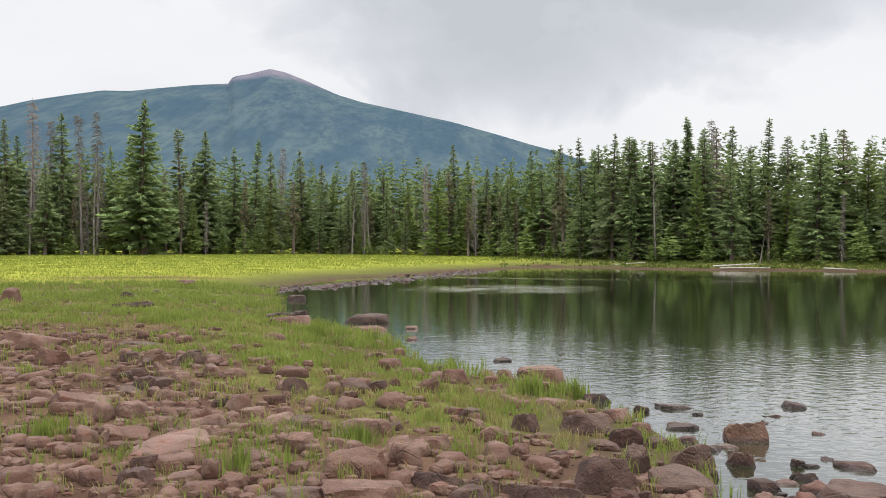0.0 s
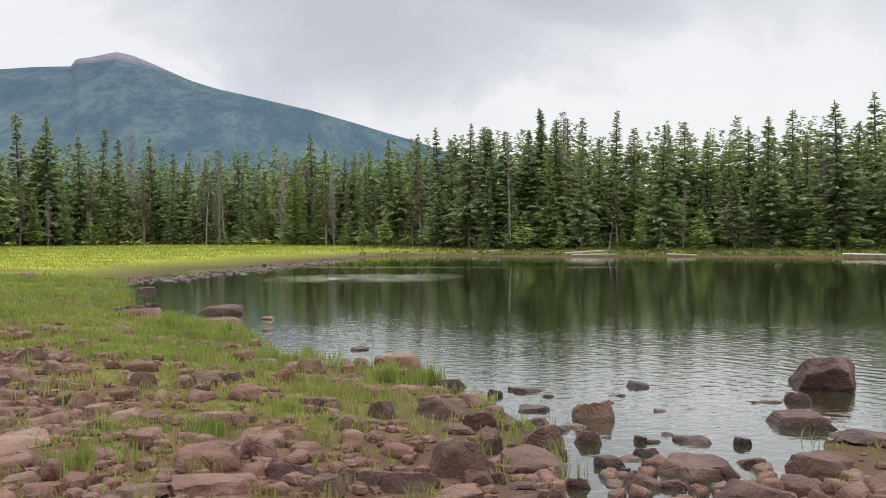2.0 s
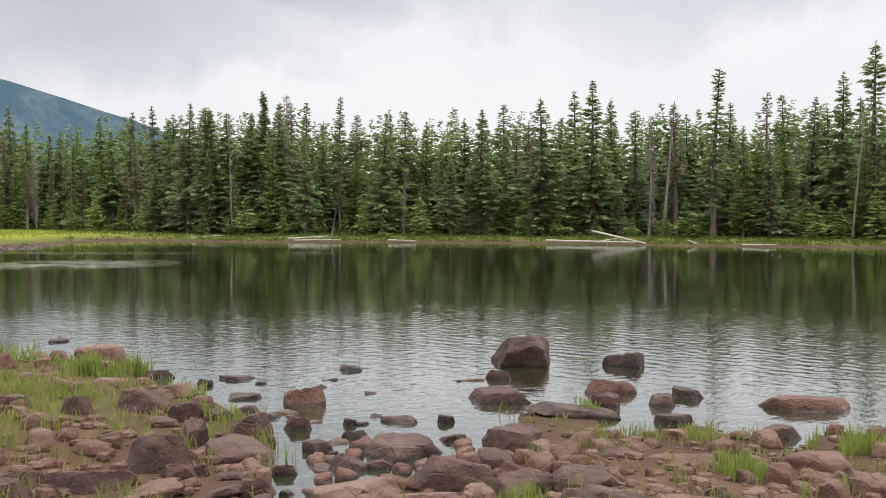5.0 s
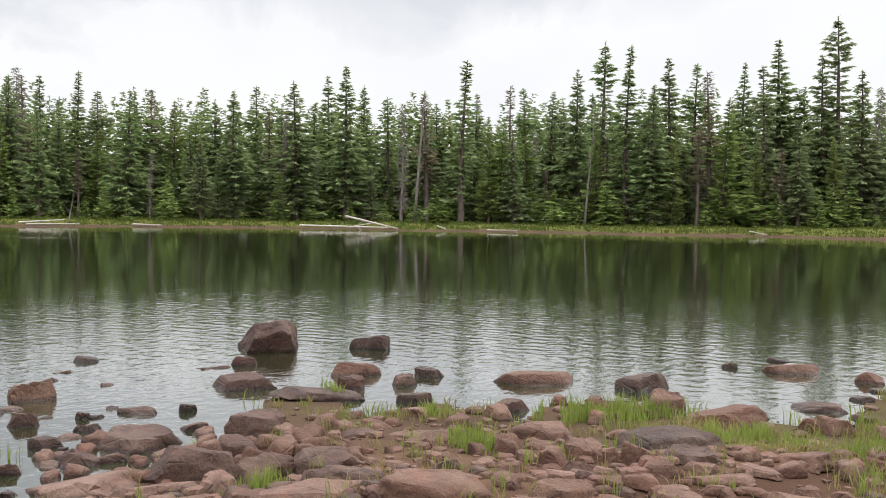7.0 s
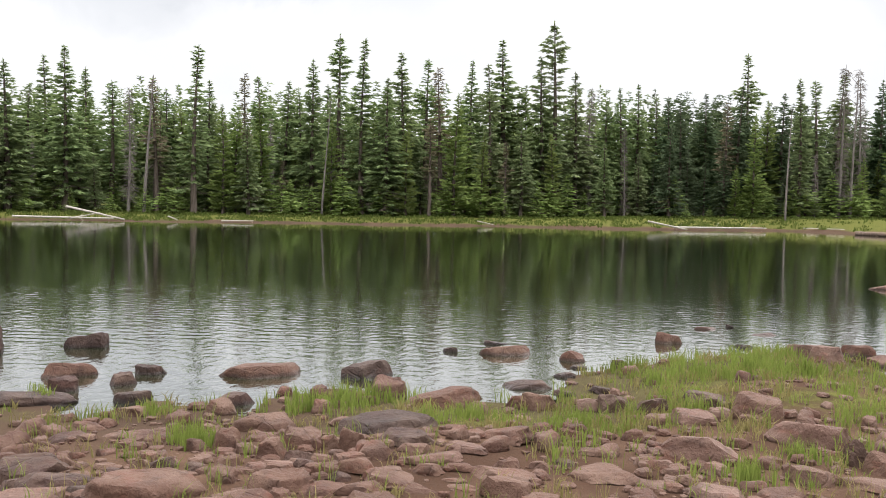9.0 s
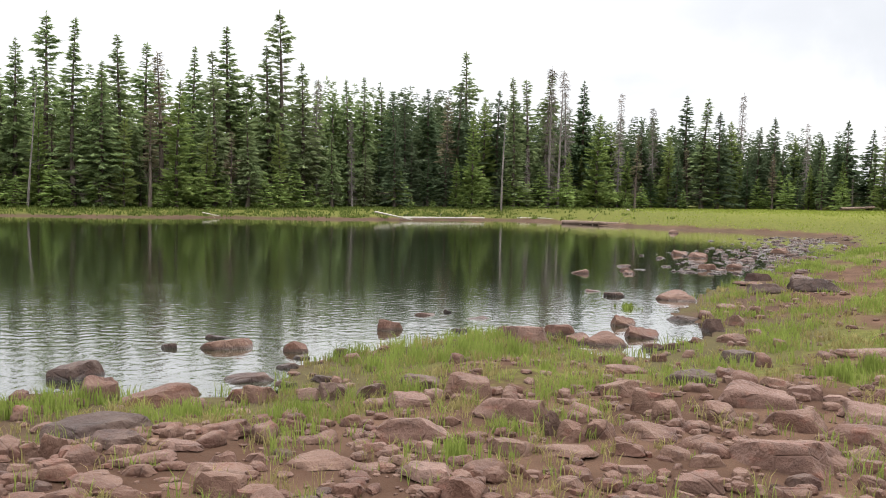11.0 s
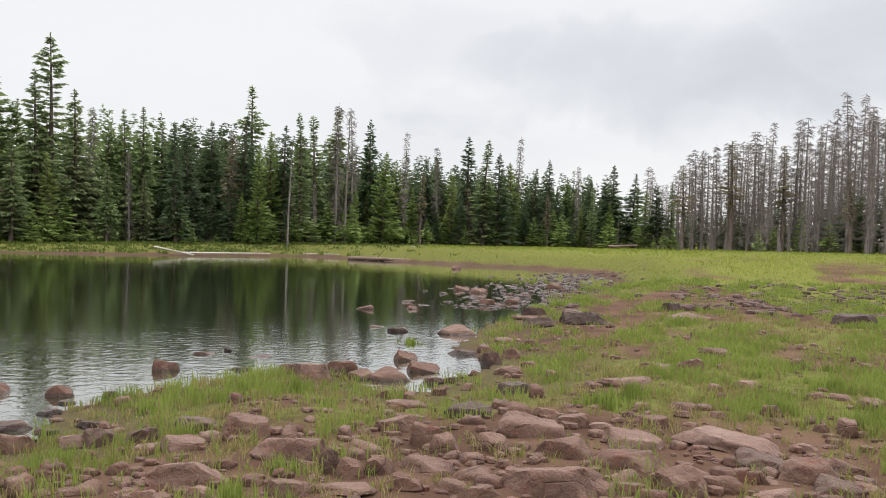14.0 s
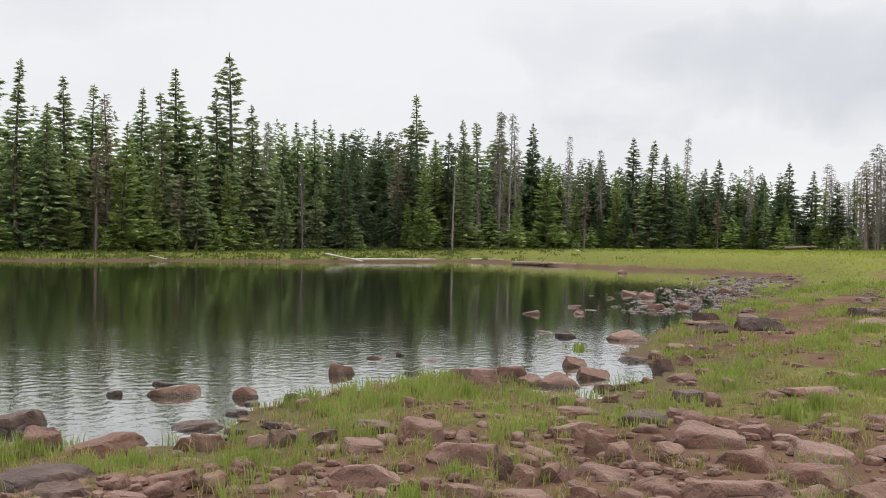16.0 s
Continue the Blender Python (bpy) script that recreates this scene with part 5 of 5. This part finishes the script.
stones("damp_stones", "small red-brown stones strewn round the inlet", 4600, 4, lambda rs, n: pick_shore(rs, n, -31, 25, 1.7), MAT_ROCK, 0.32, 0.6)
stones("distant_stones", "brown stones in bands along the far shallows", 2300, 5, pick_band, MAT_DARKRED, 0.18, 0.38)


# ---- grass ----
def blades(name, label, x, y, height, width, seed, mat, per=9, spread=0.06, bent=0.35):
    """Tufts of bent, tapering blades."""
    rs = np.random.RandomState(seed)
    z = plan(x, y)[0]
    n = len(x) * per
    bx, by, bz, bh = (np.repeat(v, per) for v in (x, y, np.maximum(z, -0.03), height))
    spread = np.repeat(np.broadcast_to(spread, x.shape), per)
    a, rad = rs.uniform(0, 6.283, n), spread * np.sqrt(rs.rand(n))
    bx, by = bx + rad * np.cos(a), by + rad * np.sin(a)
    h = bh * rs.uniform(0.55, 1.1, n)
    w = np.repeat(np.broadcast_to(width, x.shape), per) * rs.uniform(0.7, 1.3, n)
    th = rs.uniform(0, 6.283, n)
    ox, oy = np.cos(th), np.sin(th)
    f = rs.uniform(0, 6.283, n)
    sx, sy = np.cos(f) * w, np.sin(f) * w
    b = h * bent * rs.uniform(0.2, 1.4, n)
    p = np.empty((n, 5, 3), np.float32)
    p[:, 0] = np.stack([bx - sx, by - sy, bz - 0.02], 1)
    p[:, 1] = np.stack([bx + sx, by + sy, bz - 0.02], 1)
    p[:, 2] = np.stack([bx + sx * 0.8 + ox * b * 0.3, by + sy * 0.8 + oy * b * 0.3, bz + h * 0.6], 1)
    p[:, 3] = np.stack([bx - sx * 0.8 + ox * b * 0.3, by - sy * 0.8 + oy * b * 0.3, bz + h * 0.6], 1)
    p[:, 4] = np.stack([bx + ox * b, by + oy * b, bz + h], 1)
    i = np.arange(n)[:, None] * 5
    tri = np.concatenate([i + [0, 1, 2], i + [0, 2, 3], i + [3, 2, 4]], 1).reshape(-1, 3)
    return tagged(new(name, mesh_np(name, p.reshape(-1, 3), tri, mat)), label, "grass", kind="stuff")


def scatter(rs, n, r0, r1, power, want, a0=-31, a1=116):
    r, a = r0 + (r1 - r0) * rs.rand(n * 14) ** power, np.radians(rs.uniform(a0, a1, n * 14))
    x, y = r * np.sin(a), r * np.cos(a)
    _, g, wild, s = plan(x, y)
    keep = (rs.rand(len(x)) < want(g, wild, s, r, x, y)) & clear(x, y, -0.04)
    return x[keep][:n], y[keep][:n]


_rs = np.random.RandomState(31)
_x, _y = scatter(_rs, 8500, 4.0, 36, 1.0, lambda g, wl, s, r, x, y: (s > -0.25) * np.maximum(g * np.clip(0.25 - 0.45 * sstep(14, 8, r) + 1.3 * wob(x, y, 1.4), 0.02, 1), 0.03 * (r < 13)))
_r = np.hypot(_x, _y)
blades("sedge", "bright green sedge tufts on the wet shore", _x, _y, _rs.uniform(0.06, 0.2, len(_x)), 0.0014 + 0.00034 * _r, 1, MAT_GRASS, 9, 0.05 + 0.004 * _r, 0.45)
_x, _y = scatter(_rs, 4000, 4.0, 26, 1.1, lambda g, wl, s, r, x, y: (s > 0) * np.clip(g + 0.1, 0, 1) * np.clip(0.3 + wob(x, y, 2.0), 0.05, 1))
_r = np.hypot(_x, _y)
blades("dry_grass", "straw-coloured dry grass wisps on the shore", _x, _y, _rs.uniform(0.05, 0.14, len(_x)), 0.002 + 0.0003 * _r, 2, MAT_DRY, 8, 0.06, 0.7)
_x, _y = scatter(_rs, 14000, 30, 92, 0.8, lambda g, wl, s, r, x, y: (s > 0.9) * g * np.maximum(np.clip(1.3 * (wl - 0.05), 0, 1) ** 1.5, 0.7 * (x > 34) * (y < 6)))
_r = np.hypot(_x, _y)
blades("meadow_grass", "yellow-green meadow grass reaching to the woods", _x, _y, _rs.uniform(0.04, 0.1, len(_x)), 0.0004 * _r, 3, MAT_MEADOW, 6, 0.9)
_x, _y = scatter(_rs, 5000, 46, 84, 1.0, lambda g, wl, s, r, x, y: (s > 0.9) * (s < 12) * sstep(88, 72, np.degrees(np.arctan2(x, y))) * sstep(1, 16, np.degrees(np.arctan2(x, y))), 1, 90)
_r = np.hypot(_x, _y)
blades("bank_sedge", "tall green sedge on the far bank", _x, _y, _rs.uniform(0.06, 0.22, len(_x)), 0.0006 * _r, 4, MAT_SHRUB, 7, 0.3)

# thick clumps that stand by themselves at the water's edge
CLUMPS = [(-1.42, 6.55, 0.75, 0.32), (-0.7, 7.46, 0.5, 0.26), (1.06, 10.82, 0.45, 0.42), (1.57, 10.91, 0.25, 0.35), (-2.28, 16.67, 0.8, 0.5), (-1.16, 15.94, 0.7, 0.45), (-3.3, 7.69, 0.5, 0.25), (-2.24, 12.1, 0.8, 0.3), (-0.34, 12.43, 0.6, 0.3), (0.13, 13.19, 0.6, 0.3), (-5.44, 18.46, 0.9, 0.3), (6.01, 4.86, 0.62, 0.35), (1.05, 10.78, 0.4, 0.38), (4.64, 4.74, 0.45, 0.28), (4.94, 6.9, 0.3, 0.2), (5.19, 5.8, 0.3, 0.2), (2.96, 4.71, 0.3, 0.25), (6.6, 4.63, 0.4, 0.3), (6.24, 4.72, 0.4, 0.28), (6.47, 2.63, 0.5, 0.2), (9.47, 2.73, 0.7, 0.3), (10.01, 2.31, 0.7, 0.3), (10.31, 1.81, 0.7, 0.25), (8.92, 2.94, 0.5, 0.25)]
CLUMPS += [(6.44, 3.5, 0.4, 0.2), (4.51, 4.51, 0.3, 0.25), (5.57, 1.15, 0.5, 0.22), (9.67, -3.19, 0.8, 0.28), (9.49, -1.4, 0.6, 0.25), (9.88, -1.73, 0.5, 0.25), (8.82, -3.63, 0.5, 0.3), (8.62, -0.15, 0.35, 0.2), (15.88, 1.12, 0.3, 0.2), (6.34, 1.01, 0.3, 0.2), (15.27, -0.81, 0.6, 0.15), (11.15, -4.24, 0.7, 0.25)]
_cx, _cy, _ch, _cn = [], [], [], random.Random(6)
for _x, _y, _w, _h in CLUMPS:
    for _ in range(int(12 + 48 * _w)):
        _a, _d = _cn.uniform(0, 6.28), abs(_cn.gauss(0, 0.42)) * _w
        _cx.append(_x + _d * math.cos(_a))
        _cy.append(_y + _d * math.sin(_a))
        _ch.append(_h * _cn.uniform(0.35, 0.9) * (1 - 0.45 * min(1, _d / _w)))
_cx, _cy, _ch = np.array(_cx), np.array(_cy), np.array(_ch)
blades("tall_sedge", "thick clumps of tall fresh green sedge", _cx, _cy, _ch, 0.0017 + 0.00036 * np.hypot(_cx, _cy), 7, MAT_GRASS, 7, 0.05, 0.25)


# ---- driftwood on the far shore ----
def log(a, b, radius, mat, label, stubs=2, name="driftwood_log", category="log", group="driftwood on the shore", taper=0.45):
    rs = random.Random(int(abs(a[0] * 91 + b[1] * 37)))
    a, b = Vector(a), Vector(b)
    root = new(name)
    n, sides = 9, 9
    along = b - a
    q = along.to_track_quat("Z", "Y")
    verts, faces = [], []
    for i in range(n):
        k = i / (n - 1)
        r = radius * (1.1 - taper * k) * rs.uniform(0.93, 1.06)
        for s in range(sides):
            t = 2 * math.pi * s / sides
            verts.append(q @ Vector((r * math.cos(t) + 0.03 * math.sin(5 * k), r * math.sin(t), along.length * k)))
    for i in range(n - 1):
        for s in range(sides):
            p, o = i * sides + s, i * sides + (s + 1) % sides
            faces.append((p, o, o + sides, p + sides))
    root.location = a
    tagged(root, label, category, group=group)
    stem = new("stem", mesh_np("stem", [tuple(v) for v in verts], faces, mat, True))
    stem.parent = root
    for i in range(stubs):
        k = rs.uniform(0.25, 0.95)
        p = along * k
        e = p + (q @ Vector((rs.uniform(-1, 1), rs.uniform(-1, 1), 0.7))).normalized() * rs.uniform(0.25, 0.8)
        v, f = stick(tuple(p), tuple(e), radius * 0.3, radius * 0.12)
        new("branch_stub", mesh_np("branch_stub", v, f, mat)).parent = stem
    return root


def polar(az, r, z):
    return (r * math.sin(radians(az)), r * math.cos(radians(az)), z)


for _a, _b, _r in (
    ((32.0, 55.4, 0.2), (37.4, 54.6, 0.16), 0.1), ((34.8, 56.2, 0.75), (38.0, 54.6, 0.1), 0.12), ((35.0, 55.0, 0.12), (36.6, 56.0, 0.42), 0.07),
    ((16.2, 57.0, 0.2), (18.6, 56.8, 0.36), 0.09), ((16.6, 56.4, 0.12), (19.4, 56.0, 0.16), 0.08), ((22.3, 56.3, 0.15), (24.0, 55.8, 0.12), 0.08),
    ((40.4, 55.0, 0.3), (41.0, 54.6, 0.1), 0.07), ((43.5, 54.2, 0.12), (45.4, 54.2, 0.14), 0.06), ((69.3, 59.2, 0.5), (71.6, 58.4, 0.08), 0.11),
    ((70.8, 59.0, 0.18), (76.0, 62.2, 0.2), 0.1), ((59.0, 57.0, 0.3), (60.0, 56.6, 0.12), 0.06), ((10.2, 60.4, 0.15), (12.3, 59.6, 0.34), 0.08),
    ((84.6, 66.0, 0.95), (86.0, 63.5, 0.4), 0.08), ((78.0, 64.6, 0.2), (80.2, 64.4, 0.22), 0.09),
):
    log(polar(*_a), polar(*_b), _r * 0.55, MAT_LOG, "bleached white driftwood log on the lake shore")
for _a, _b, _r in (((80.8, 60.8, 0.1), (83.0, 59.6, 0.14), 0.13), ((82.0, 60.0, 0.12), (85.6, 59.5, 0.12), 0.12), ((86.2, 66, 0.6), (89.4, 67, 0.6), 0.1), ((96.5, 70, 1.35), (98.2, 72, 1.5), 0.1)):
    log(polar(*_a), polar(*_b), _r, MAT_OLDLOG, "dark rotten log lying on the wet bank", 3)
# bare standing trunks along the wood's edge
for _a, _b, _r, _n in (
    ((49.4, 60.2, 0.2), (49.9, 60.4, 8.0), 0.11, 7), ((39.0, 59.6, 0.2), (39.5, 60.0, 8.8), 0.17, 16), ((12.9, 61.6, 0.2), (12.7, 61.8, 7.9), 0.1, 8),
    ((-4.5, 84.6, 0.2), (-4.8, 85.0, 8.6), 0.14, 9), ((-1.0, 79.6, 0.2), (-1.2, 80.0, 7.8), 0.13, 9), ((-5.6, 84.0, 0.2), (-5.4, 84.2, 6.1), 0.12, 6),
    ((106.3, 65.8, 1.2), (106.2, 65.8, 3.2), 0.24, 2), ((80.4, 72.8, 0.5), (80.5, 73.0, 11.2), 0.16, 14), ((18.8, 58.6, 0.1), (19.1, 58.6, 1.95), 0.07, 2),
    ((77.0, 67.5, 0.5), (77.1, 67.8, 8.2), 0.12, 9), ((-24.0, 91.0, 0.3), (-23.8, 91.0, 10.4), 0.15, 12), ((-20.6, 90.0, 0.3), (-20.5, 90.4, 9.6), 0.14, 12),
):
    log(polar(*_a), polar(*_b), _r * 0.62, MAT_SNAG, "bare grey dead trunk standing at the wood's edge", _n, "bare_snag", "dead tree", "bare snags in the wood", 0.85)
